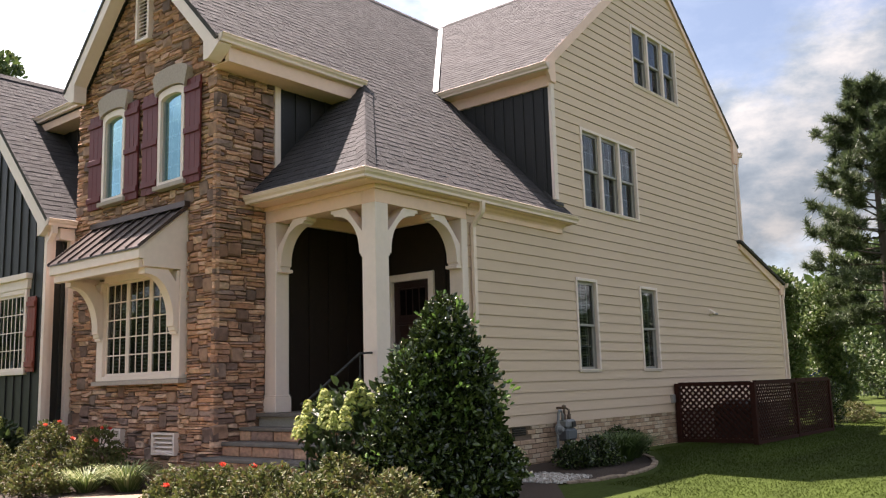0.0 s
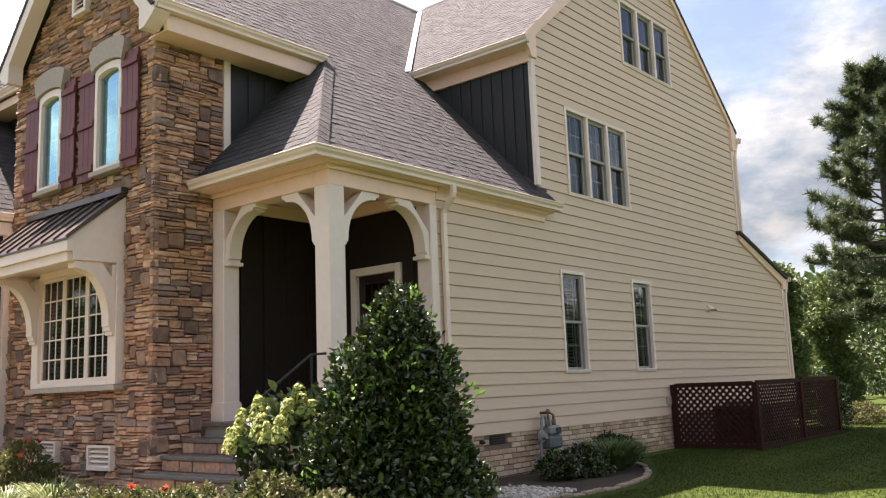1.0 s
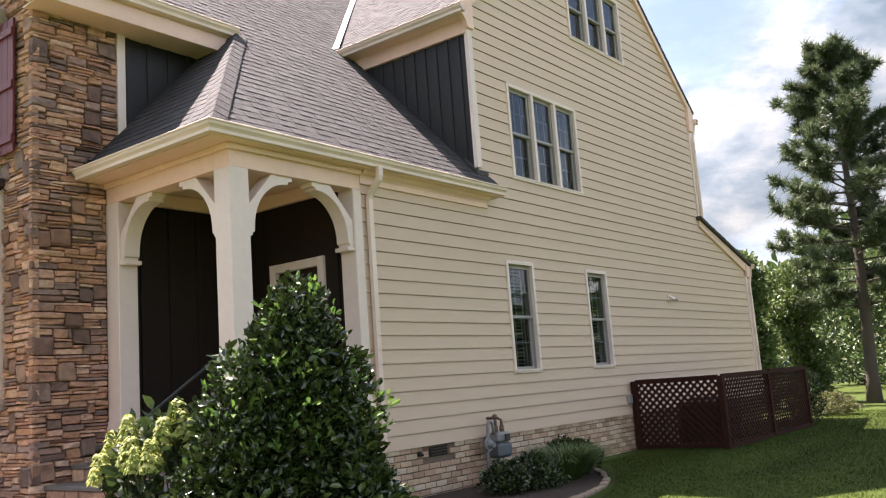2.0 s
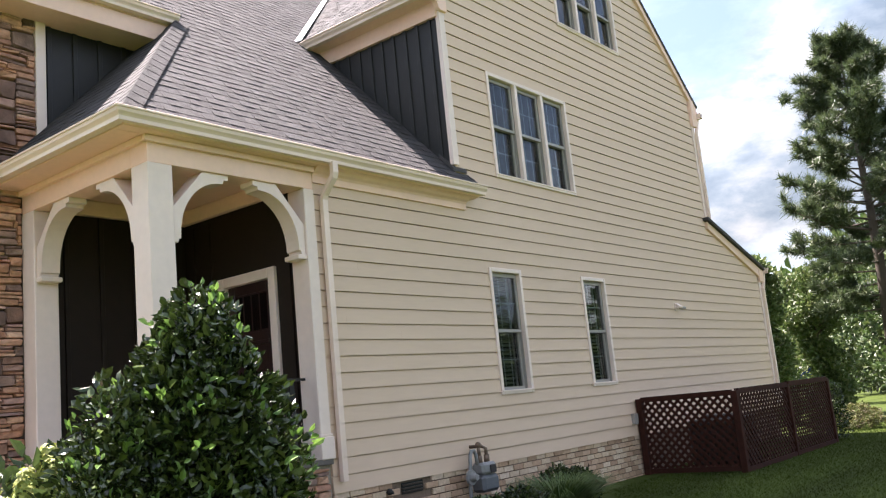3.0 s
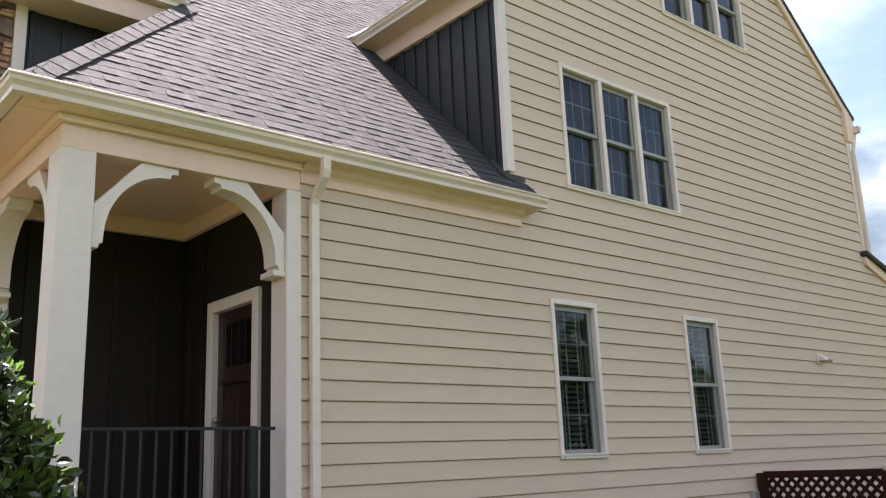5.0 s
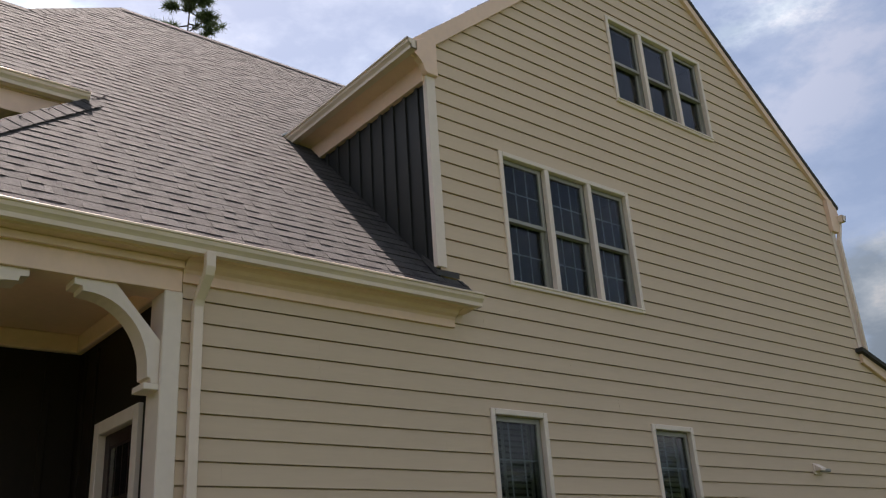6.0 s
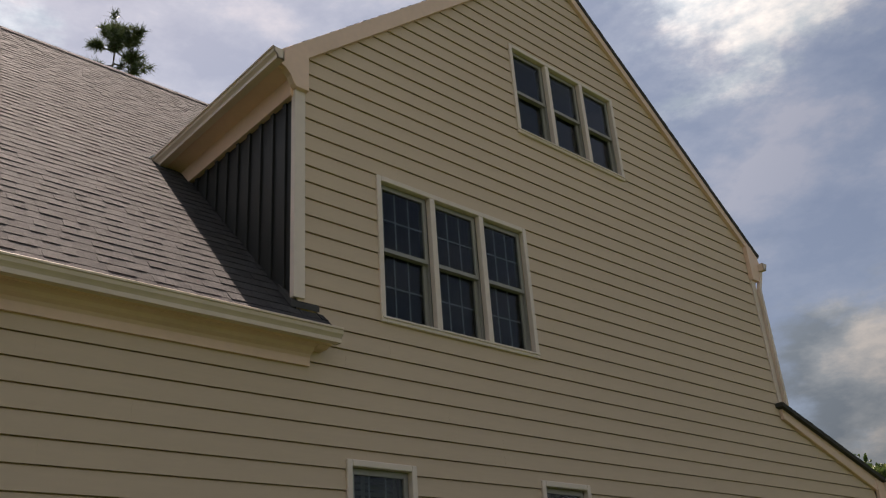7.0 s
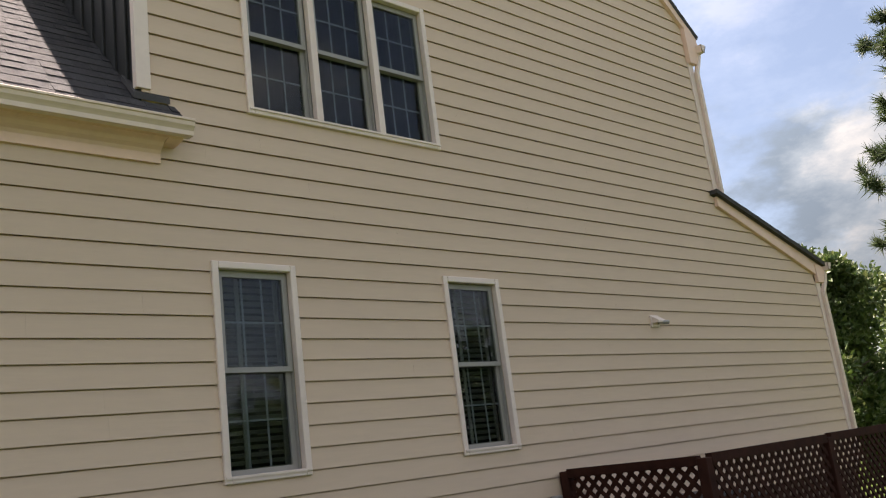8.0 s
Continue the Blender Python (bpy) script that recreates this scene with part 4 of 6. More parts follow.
BR = "white curved arch brace under the porch beam"
arch_bracket(BR, (0.0, 1.37, 3.71), (0, 1, 0), (-1, 0, 0), 0.19, L=0.63)
arch_bracket(BR, (0.0, 2.92, 3.71), (0, -1, 0), (-1, 0, 0), 0.19, L=0.63, cap=True)
arch_bracket(BR, (-0.22, 1.15, 3.71), (-1, 0, 0), (0, 1, 0), 0.19, L=0.63)
arch_bracket(BR, (-1.98, 1.15, 3.71), (1, 0, 0), (0, 1, 0), 0.19, L=0.63, cap=True)

# door
door = empty("door_front", "dark brown panelled front door in a white frame", "door", kind="structure")
door.location = (0.055, 0, -0.03)
bm = bmesh.new()
box(bm, -1.66, -1.55, 3.02, 3.1, 0.985, 3.05)
box(bm, -0.79, -0.68, 3.02, 3.1, 0.985, 3.05)
box(bm, -1.55, -0.79, 3.02, 3.1, 2.94, 3.05)
part("door_frame", bm, M_WHITE, door, bevel=0.006)
bm = bmesh.new()
box(bm, -1.55, -0.79, 3.05, 3.16, 0.985, 1.02)
part("threshold", bm, M_WHITE, door)
leaf = solid_box("door_leaf", M_DOOR, door, -1.545, -0.795, 3.1, 3.145, 1.02, 2.935)
bm = bmesh.new()
for a, b, c, d in ((-1.545, -1.44, 1.02, 2.935), (-0.9, -0.795, 1.02, 2.935), (-1.44, -0.9, 1.02, 1.24), (-1.44, -0.9, 2.83, 2.935), (-1.44, -0.9, 2.3, 2.4), (-1.2, -1.14, 1.24, 2.3)):
    box(bm, a, b, 3.085, 3.101, c, d)
box(bm, -1.47, -0.87, 3.06, 3.1, 2.26, 2.3)
part("stiles", bm, M_DOOR, door, bevel=0.003)
for i in range(4):
    x = -1.44 + 0.135 * i
    bm = bmesh.new()
    box(bm, x + 0.015, x + 0.12, 3.094, 3.099, 2.42, 2.81)
    g = part("pane", bm, M_GLASS, door)
    g.visible_shadow = False
bm = bmesh.new()
bmesh.ops.create_uvsphere(bm, u_segments=12, v_segments=8, radius=0.03, matrix=Matrix.Translation((-1.49, 3.045, 1.95)))
tube(bm, [(-1.49, 3.09, 1.95), (-1.49, 3.05, 1.95)], 0.012)
part("handle", bm, M_METAL, door, "brushed metal door knob", smooth=True)

# railing on the side opening and the step handrail
rail = empty("porch_railing", "black iron railing between the porch posts", "railing")
bm = bmesh.new()
box(bm, -0.165, -0.13, 1.38, 2.918, 1.765, 1.79)
part("top_rail", bm, M_IRON, rail, bevel=0.003)
bm = bmesh.new()
box(bm, -0.16, -0.135, 1.38, 2.88, 1.05, 1.07)
part("bottom_rail", bm, M_IRON, rail)
y = 1.5
while y < 2.78:
    bm = bmesh.new()
    box(bm, -0.155, -0.14, y - 0.008, y + 0.008, 1.07, 1.765)
    part("baluster", bm, M_IRON, rail)
    y += 0.115
bm = bmesh.new()
box(bm, -0.17, -0.125, 2.70, 2.745, 0.985, 1.795)
part("post", bm, M_IRON, rail)
hand = empty("step_handrail", "black iron handrail beside the porch steps", "railing")
bm = bmesh.new()
tube(bm, [(-0.06, 0.9, 0.78), (-0.06, 0.9, 1.72)], 0.013)
part("post", bm, M_IRON, hand)
bm = bmesh.new()
tube(bm, [(-0.06, 0.02, 0.2), (-0.06, 0.02, 1.14)], 0.013)
part("post", bm, M_IRON, hand)
bm = bmesh.new()
tube(bm, [(-0.06, 1.115, 1.74), (-0.06, 0.9, 1.73), (-0.06, 0.0, 1.15), (-0.06, -0.08, 1.13)], 0.015)
part("handrail", bm, M_IRON, hand)
# downspouts
def downspout(label, pts, material=None, w=0.075, d=0.055):
    root = empty("downspout", label, "downspout")
    bm = bmesh.new()
    square_pipe(bm, pts, w, d)
    part("pipe", bm, material or M_GUTTER, root, bevel=0.004)
    return root


ds = downspout("cream metal downspout beside the porch post", [(0.25, 3.16, 3.97), (0.25, 3.16, 3.86), (0.235, 3.16, 3.81), (0.09, 3.16, 3.66), (0.065, 3.16, 3.6), (0.065, 3.16, 0.75)])
downspout("cream downspout at the back corner", [(0.06, 16.38, 3.56), (0.055, 16.32, 3.38), (0.06, 16.2, 3.22), (0.06, 16.2, 0.7)])
downspout("cream downspout behind the gable", [(0.06, 13.88, 6.6), (0.06, 13.8, 6.42), (0.06, 13.73, 6.28), (0.06, 13.73, 4.5)], w=0.06)
downspout("white downspout on the front wing corner", [(-6.06, DY - 0.33, 4.07), (-6.06, DY - 0.33, 3.95), (-6.21, DY - 0.34, 3.8), (-6.21, DY - 0.34, 0.3)], M_WHITE, w=0.09)

# ---- stone gable front ----
bm = bmesh.new()
prism(bm, [(x, DY + 0.13, z) for x, z in ((STX - 0.03, -0.1), (STX - 0.03, 6.3), (GX, 8.45), (-6.17, 6.4), (-6.17, -0.1))], (0, 0.15, 0))
box(bm, -2.4, STX - 0.03, DY + 0.28, 1.3, -0.1, 6.15)
wall_stone = tagged(part("wall_stone", bm, M_MORTAR_DARK), "brown and tan ledgestone house front", "wall", kind="structure")
trim_box("corner_board", "white trim board at the edge of the stone", -6.28, -6.17, DY, DY + 0.12, 0.3, 4.1, material=M_WHITE)

# front upper windows
def front_window(x0, x1, z0, z1, label):
    root = empty("window_front_upper", label, "window", kind="structure")
    root.location = (0.03, DY, 0)
    cx, w = (x0 + x1) / 2, (x1 - x0)
    arch = 0.08
    ring = [(x0, z0), (x1, z0), (x1, z1 - arch)] + [(cx + w / 2 * math.cos(math.pi * i / 8), z1 - arch + arch * math.sin(math.pi * i / 8)) for i in range(1, 8)] + [(x0, z1 - arch)]
    inner = [(cx + (x - cx) * 0.8, z0 + 0.05 + (z - z0) * (z1 - z0 - 0.15) / (z1 - z0)) for x, z in ring]
    bm = bmesh.new()
    n = len(ring)
    fo = [bm.verts.new((x, 0.0, z)) for x, z in ring]
    fi = [bm.verts.new((x, 0.0, z)) for x, z in inner]
    bo = [bm.verts.new((x, 0.13, z)) for x, z in ring]
    bi = [bm.verts.new((x, 0.13, z)) for x, z in inner]
    for i in range(n):
        j = (i + 1) % n
        bm.faces.new([fo[i], fo[j], fi[j], fi[i]])
        bm.faces.new([fo[i], bo[i], bo[j], fo[j]])
        bm.faces.new([fi[i], fi[j], bi[j], bi[i]])
    part("casing", bm, M_WHITE, root)
    bm = bmesh.new()
    bm.faces.new([bm.verts.new((x, 0.075, z)) for x, z in inner])
    g = part("pane", bm, M_GLASS_SKY, root)
    g.visible_shadow = False
    a0, a1 = inner[0][0], inner[1][0]
    bm = bmesh.new()
    for i in (1, 2):
        x = a0 + (a1 - a0) * i / 3
        box(bm, x - 0.008, x + 0.008, 0.08, 0.095, inner[0][1], inner[2][1] + 0.03)
    for j in range(1, 6):
        z = inner[0][1] + (inner[2][1] - inner[0][1]) * j / 5.4
        box(bm, a0, a1, 0.081, 0.094, z - 0.008, z + 0.008)
    part("muntins", bm, M_MUNTIN, root)
    bm = bmesh.new()
    box(bm, a0, a0 + 0.03, 0.045, 0.1, inner[0][1], inner[2][1])
    box(bm, a1 - 0.03, a1, 0.045, 0.1, inner[0][1], inner[2][1])
    part("sash", bm, M_JAMB, root)
    # a near-black sheet close behind the glass stands in for the room's depth
    bm = bmesh.new()
    bm.faces.new([bm.verts.new((x, 0.126, z)) for x, z in inner])
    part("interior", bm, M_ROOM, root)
    # stone sill and arched lintel
    bm = bmesh.new()
    box(bm, x0 - 0.06, x1 + 0.06, -0.04, 0.11, z0 - 0.07, z0 - 0.003)
    part("sill", bm, M_CAST, root, "grey cast stone sill", bevel=0.006)
    bm = bmesh.new()
    lo = [(cx + (w / 2 + 0.04) * math.cos(math.pi * i / 8), z1 - arch + 0.0 + (arch + 0.02) * math.sin(math.pi * i / 8)) for i in range(9)]
    hi = [(cx + (w / 2 + 0.12) * math.cos(math.pi * i / 8), z1 + 0.2 + 0.12 * math.sin(math.pi * i / 8)) for i in range(9)]
    prism(bm, [(x, -0.035, z) for x, z in hi] + [(x, -0.035, z) for x, z in lo[::-1]], (0, 0.145, 0))
    part("lintel", bm, M_CAST, root, "grey cast stone arched lintel")


front_window(-5.25, -4.58, 4.36, 5.84, "arched white upper window with sky-tinted mirror glass")
front_window(-3.63, -2.95, 4.36, 5.84, "arched white upper window with sky-tinted mirror glass")


def shutter(x0, x1, z0, z1, y, material):
    root = tagged(new("shutter"), "dark red board shutter with three battens", "shutter", "window shutters")
    root.location = (0.03, DY, 0)
    n = 3
    for i in range(n):
        bm = bmesh.new()
        a = x0 + (x1 - x0) * i / n
        box(bm, a + 0.002, a + (x1 - x0) / n - 0.002, y - 0.03, y, z0, z1)
        part("board", bm, material, root, bevel=0.003)
    for f in (0.1, 0.5, 0.9):
        z = z0 + (z1 - z0) * f
        bm = bmesh.new()
        box(bm, x0 - 0.006, x1 + 0.006, y - 0.055, y - 0.028, z - 0.045, z + 0.045)
        part("batten", bm, material, root, bevel=0.004)


for a, b in ((-5.69, -5.28), (-4.57, -4.2), (-4.07, -3.66), (-2.94, -2.56)):
    shutter(a, b, 4.28, 5.86, 0.04, M_RED)

# gable vent
vent = empty("gable_vent", "white louvred gable vent in the stone", "vent")
vent.location = (0.03, DY, 0)
bm = bmesh.new()
box(bm, -4.33, -4.28, -0.01, 0.12, 6.8, 7.9)
box(bm, -4.0, -3.95, -0.01, 0.12, 6.8, 7.9)
box(bm, -4.28, -4.0, -0.01, 0.12, 6.8, 6.85)
box(bm, -4.28, -4.0, -0.01, 0.12, 7.85, 7.9)
part("frame", bm, M_WHITE, vent, bevel=0.004)
for i in range(16):
    z = 6.88 + i * 0.06
    bm = bmesh.new()
    prism(bm, [(-4.28, 0.02, z), (-4.28, 0.1, z + 0.05), (-4.28, 0.1, z + 0.06), (-4.28, 0.02, z + 0.01)], (0.28, 0, 0))
    part("slat", bm, M_WHITE, vent)


def wall_vent(label, x0, x1, z0, z1):
    root = empty("foundation_vent", label, "vent")
    root.location = (0.18, DY, 0)
    bm = bmesh.new()
    for b in ((x0, x0 + 0.04, z0, z1), (x1 - 0.04, x1, z0, z1), (x0 + 0.04, x1 - 0.04, z0, z0 + 0.03), (x0 + 0.04, x1 - 0.04, z1 - 0.03, z1)):
        box(bm, b[0], b[1], -0.0, 0.12, b[2], b[3])
    part("frame", bm, M_WHITE, root, bevel=0.004)
    for i in range(4):
        z = z0 + 0.035 + i * (z1 - z0 - 0.06) / 4
        bm = bmesh.new()
        prism(bm, [(x0 + 0.04, 0.02, z), (x0 + 0.04, 0.08, z + 0.05), (x0 + 0.04, 0.08, z + 0.056), (x0 + 0.04, 0.02, z + 0.008)], (x1 - x0 - 0.08, 0, 0))
        part("slat", bm, M_WHITE, root)
    solid_box("backing", M_IRON, root, x0 + 0.04, x1 - 0.04, 0.09, 0.12, z0 + 0.03, z1 - 0.03)


wall_vent("white louvred foundation vent in the stone", -3.78, -3.2, 0.43, 0.74)
wall_vent("white louvred foundation vent behind the shrubs", -5.2, -4.62, 0.5, 0.78)

# bay window with its bracketed metal awning
bay = empty("window_front_bay", "white three-part gridded window with blinds", "window", kind="structure")
bay.location = (-0.04, DY, 0)
bm = bmesh.new()
box(bm, -5.13, -4.95, -0.02, 0.12, 1.5, 3.06)
box(bm, -3.06, -2.86, -0.02, 0.12, 1.5, 3.06)
box(bm, -4.95, -3.06, -0.02, 0.12, 1.5, 1.57)
box(bm, -4.95, -3.06, -0.02, 0.12, 3.02, 3.2)
part("casing", bm, M_WHITE, bay, bevel=0.006)
bm = bmesh.new()
box(bm, -5.2, -2.82, -0.06, 0.11, 1.43, 1.497)
part("sill", bm, M_CAST, bay, "grey cast stone sill", bevel=0.006)
for i in range(3):
    a = -4.95 + i * 0.63
    sash(bay, "y", a + 0.003, a + 0.627, 1.57, 3.02, 0.05, 3, 5, M_WHITE, bar=0.02, rail=0.042, grille=M_WHITE, proud=0.016)
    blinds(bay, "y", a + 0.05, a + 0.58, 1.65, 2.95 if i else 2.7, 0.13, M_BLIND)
room(bay, "y", -4.95, -3.06, 1.57, 3.02, 0.16, depth=0.1)

awn = empty("window_awning", "dark standing-seam metal awning on white brackets", "awning")
awn.location = (-0.04, DY, 0.04)
ax0, ax1 = -5.4, -2.8
bm = bmesh.new()
prism(bm, [(ax0, 0.06, 3.93), (ax0, -0.72, 3.26), (ax0, -0.72, 3.235), (ax0, 0.06, 3.9)], (ax1 - ax0, 0, 0))
mroof = part("metal_roof", bm, M_BRONZE, awn)
for i in range(9):
    x = ax0 + 0.015 + i * (ax1 - ax0 - 0.03) / 8
    bm = bmesh.new()
    prism(bm, [(x - 0.012, 0.05, 3.925), (x - 0.012, -0.73, 3.253), (x - 0.012, -0.73, 3.285), (x - 0.012, 0.05, 3.957)], (0.024, 0, 0))
    part("seam", bm, M_BRONZE, mroof)
bm = bmesh.new()
box(bm, ax0 - 0.03, ax1 + 0.02, -0.03, 0.07, 3.9, 3.99)
part("flashing", bm, M_BRONZE, awn, bevel=0.006)
bm = bmesh.new()
box(bm, ax0 + 0.02, ax1 - 0.03, -0.7, -0.62, 3.1, 3.24)
box(bm, ax0 + 0.1, ax1 - 0.11, -0.655, -0.56, 2.98, 3.1)
part("fascia", bm, M_WHITE, awn, bevel=0.005)
bm = bmesh.new()
box(bm, ax0 + 0.1, ax1 - 0.11, -0.56, 0.09, 3.08, 3.1)
part("soffit", bm, M_WHITE, awn)
for x in (ax0 + 0.06, ax1 - 0.1):
    bm = bmesh.new()
    prism(bm, [(x, 0.1, 3.0), (x, -0.6, 3.0), (x, -0.62, 3.2), (x, -0.68, 3.26), (x, 0.1, 3.9)], (0.04, 0, 0))
    part("cheek", bm, M_WHITE, awn)
for x in (-5.12, -3.05):
    pts = [(-0.023, 2.08), (-0.06, 2.08), (-0.06, 2.13), (-0.085, 2.13), (-0.085, 2.19), (-0.11, 2.19), (-0.11, 2.24)]
    for i in range(13):
        t = math.pi / 2 * i / 12
        pts.append((-0.11 - 0.41 * (1 - math.cos(t)), 2.24 + 0.66 * math.sin(t)))
    pts += [(-0.57, 2.9), (-0.57, 2.98), (-0.2, 2.98), (-0.07, 2.8), (-0.07, 2.976), (-0.023, 2.976)]
    bm = bmesh.new()
    prism(bm, [(x, y, z) for y, z in pts], (0.17, 0, 0))
    part("bracket", bm, M_WHITE, awn, bevel=0.004)

# ---- front wing ----
batten_wall("wall_wing_front", "dark green board-and-batten wing gable", "y", -0.3, -9.6, -6.3, lambda x: 0.0, lambda x: 7.5 - 1.0 * abs(x + 9.6), 0.3).location.y = DY
batten_wall("wall_wing_side", "dark green board-and-batten wing side wall", "x", -6.3, -0.2, 0.1, lambda y: 0.0, lambda y: 4.1, 0.3).location.y = DY
trim_box("corner_board", "white corner board of the front wing", -6.36, -6.25, DY - 0.345, DY - 0.2, 0.0, 4.0, material=M_WHITE)
trim_box("frieze_wing", "white frieze under the wing eave", -6.32, -6.12, DY - 0.2, DY + 0.05, 3.86, 4.05, material=M_WHITE)
batten_wall("wall_front_upper", "dark green board-and-batten wall behind the wing", "y", 1.0, -9.3, -6.17, lambda x: 4.0, lambda x: 6.5, 0.3)
trim_box("eave_trim_front", "cream boxed eave behind the wing", -9.0, -6.2, 0.62, 1.0, 6.28, 6.45)
ww = empty("window_wing", "white gridded window with a moulded head", "window", kind="structure")
ww.location.y = DY
bm = bmesh.new()
for b in ((-8.05, -7.98, 1.66, 3.1), (-6.97, -6.9, 1.66, 3.1), (-7.98, -6.97, 1.66, 1.74), (-7.98, -6.97, 3.02, 3.1)):
    box(bm, b[0], b[1], -0.36, -0.29, b[2], b[3])
box(bm, -8.1, -6.85, -0.37, -0.29, 3.1, 3.26)
box(bm, -8.15, -6.8, -0.42, -0.29, 3.26, 3.36)
part("casing", bm, M_WHITE, ww, bevel=0.006)
sash(ww, "y", -7.98, -6.97, 1.74, 3.02, -0.318, 6, 4, M_WHITE, rail=0.04, grille=M_WHITE, proud=0.016)
shutter(-6.88, -6.6, 1.7, 2.95, -0.325, M_RUST)
# plain closing walls
for name, b in (("wall_back", (-9.2, -0.2, 16.1, 16.3, 0, 3.4)), ("wall_west", (-9.3, -9.2, 1.1, 16.2, 0, 6.4)), ("wall_wing_west", (-13.3, -13.2, -0.2, 4, 0, 4.1)), ("wall_back_upper", (-9.2, -0.2, 13.6, 13.75, 3.4, 6.7)), ("wall_wing_front_far", (-13.2, -9.8, -0.3, -0.2, 0, 4.2))):
    tagged(solid_box(name, M_DARK, None, *b), "plain painted closing wall of the house", "wall", kind="structure")

# ---- beside the side wall ----
# gas meter
gm = empty("gas_meter", "blue-grey gas meter with pipes and regulator", "gas meter")
bm = bmesh.new()
box(bm, 0.1, 0.3, 5.12, 5.43, 0.37, 0.56)
part("body", bm, M_METER, gm, bevel=0.035)
bm = bmesh.new()
box(bm, 0.11, 0.29, 5.14, 5.41, 0.565, 0.7)
part("index_head", bm, M_METERLIGHT, gm, "paler grey upper casing", bevel=0.03)
bm = bmesh.new()
box(bm, 0.292, 0.31, 5.26, 5.37, 0.58, 0.67)
part("dial", bm, M_AC, gm, "dark dial window", bevel=0.006)
for y in (5.2, 5.34):
    bm = bmesh.new()
    tube(bm, [(0.2, y, 0.69), (0.2, y, 0.78)], 0.034, 10)
    part("union_nut", bm, M_RUSTPIPE, gm, smooth=True)
bm = bmesh.new()
tube(bm, [(0.2, 5.34, 0.76), (0.2, 5.34, 0.85), (0.16, 5.31, 0.88), (-0.02, 5.28, 0.88)], 0.02)
part("outlet_pipe", bm, M_RUSTPIPE, gm, smooth=True)
bm = bmesh.new()
tube(bm, [(0.2, 5.2, 0.76), (0.2, 5.2, 0.9)], 0.022)
bmesh.ops.create_uvsphere(bm, u_segments=10, v_segments=8, radius=0.038, matrix=Matrix.Translation((0.2, 5.2, 0.9)))
part("shut_off_valve", bm, M_RUSTPIPE, gm, smooth=True)
bm = bmesh.new()
tube(bm, [(0.2, 4.98, 0.0), (0.2, 4.98, 0.45), (0.2, 5.02, 0.7), (0.2, 5.03, 0.8), (0.2, 5.06, 0.845), (0.2, 5.11, 0.845), (0.2, 5.14, 0.8), (0.2, 5.15, 0.68)], 0.022)
part("riser_pipe", bm, M_METERLIGHT, gm, smooth=True)
bm = bmesh.new()
bmesh.ops.create_cone(bm, segments=18, radius1=0.085, radius2=0.085, depth=0.03, cap_ends=True, matrix=Matrix.Translation((0.22, 4.99, 0.56)) @ Matrix.Rotation(math.pi / 2, 4, "Y"))
bmesh.ops.create_cone(bm, segments=18, radius1=0.06, radius2=0.035, depth=0.09, cap_ends=True, matrix=Matrix.Translation((0.26, 4.99, 0.56)) @ Matrix.Rotation(math.pi / 2, 4, "Y"))
part("regulator", bm, M_METERLIGHT, gm)
# small fittings on the siding
fv = empty("wall_exhaust_hood", "white exhaust hood on the siding", "vent")
bm = bmesh.new()
box(bm, 0.0, 0.03, 11.57, 11.73, 2.63, 2.77)
prism(bm, [(0.03, 11.58, 2.76), (0.12, 11.58, 2.7), (0.12, 11.58, 2.67), (0.03, 11.58, 2.67)], (0, 0.14, 0))
part("hood", bm, M_WHITE, fv, bevel=0.005)
bm = bmesh.new()
tube(bm, [(0.08, 11.63, 2.68), (0.13, 11.76, 2.67)], 0.024)
part("spout", bm, M_JAMB, fv)
bm = bmesh.new()
box(bm, 0.0, 0.07, 9.42, 9.54, 0.82, 0.98)
tagged(part("junction_box", bm, M_JAMB, bevel=0.01), "small grey electrical box on the siding", "electrical box")
bm = bmesh.new()
box(bm, -0.06, -0.018, 4.07, 4.42, 0.5, 0.62)
crawl = tagged(part("crawl_vent", bm, M_IRON), "dark louvred crawl-space vent in the brick", "vent")
for i in range(3):
    solid_box("slat", M_BRONZE, crawl, -0.02, -0.006, 4.08, 4.41, 0.515 + 0.035 * i, 0.53 + 0.035 * i)
bm = bmesh.new()
bmesh.ops.create_uvsphere(bm, u_segments=10, v_segments=8, radius=0.035, matrix=Matrix.Translation((0.03, 3.83, 0.56)))
tube(bm, [(-0.02, 3.83, 0.56), (0.08, 3.83, 0.55)], 0.015)
tagged(part("hose_tap", bm, M_IRON, smooth=True), "small dark hose tap on the brick", "tap")

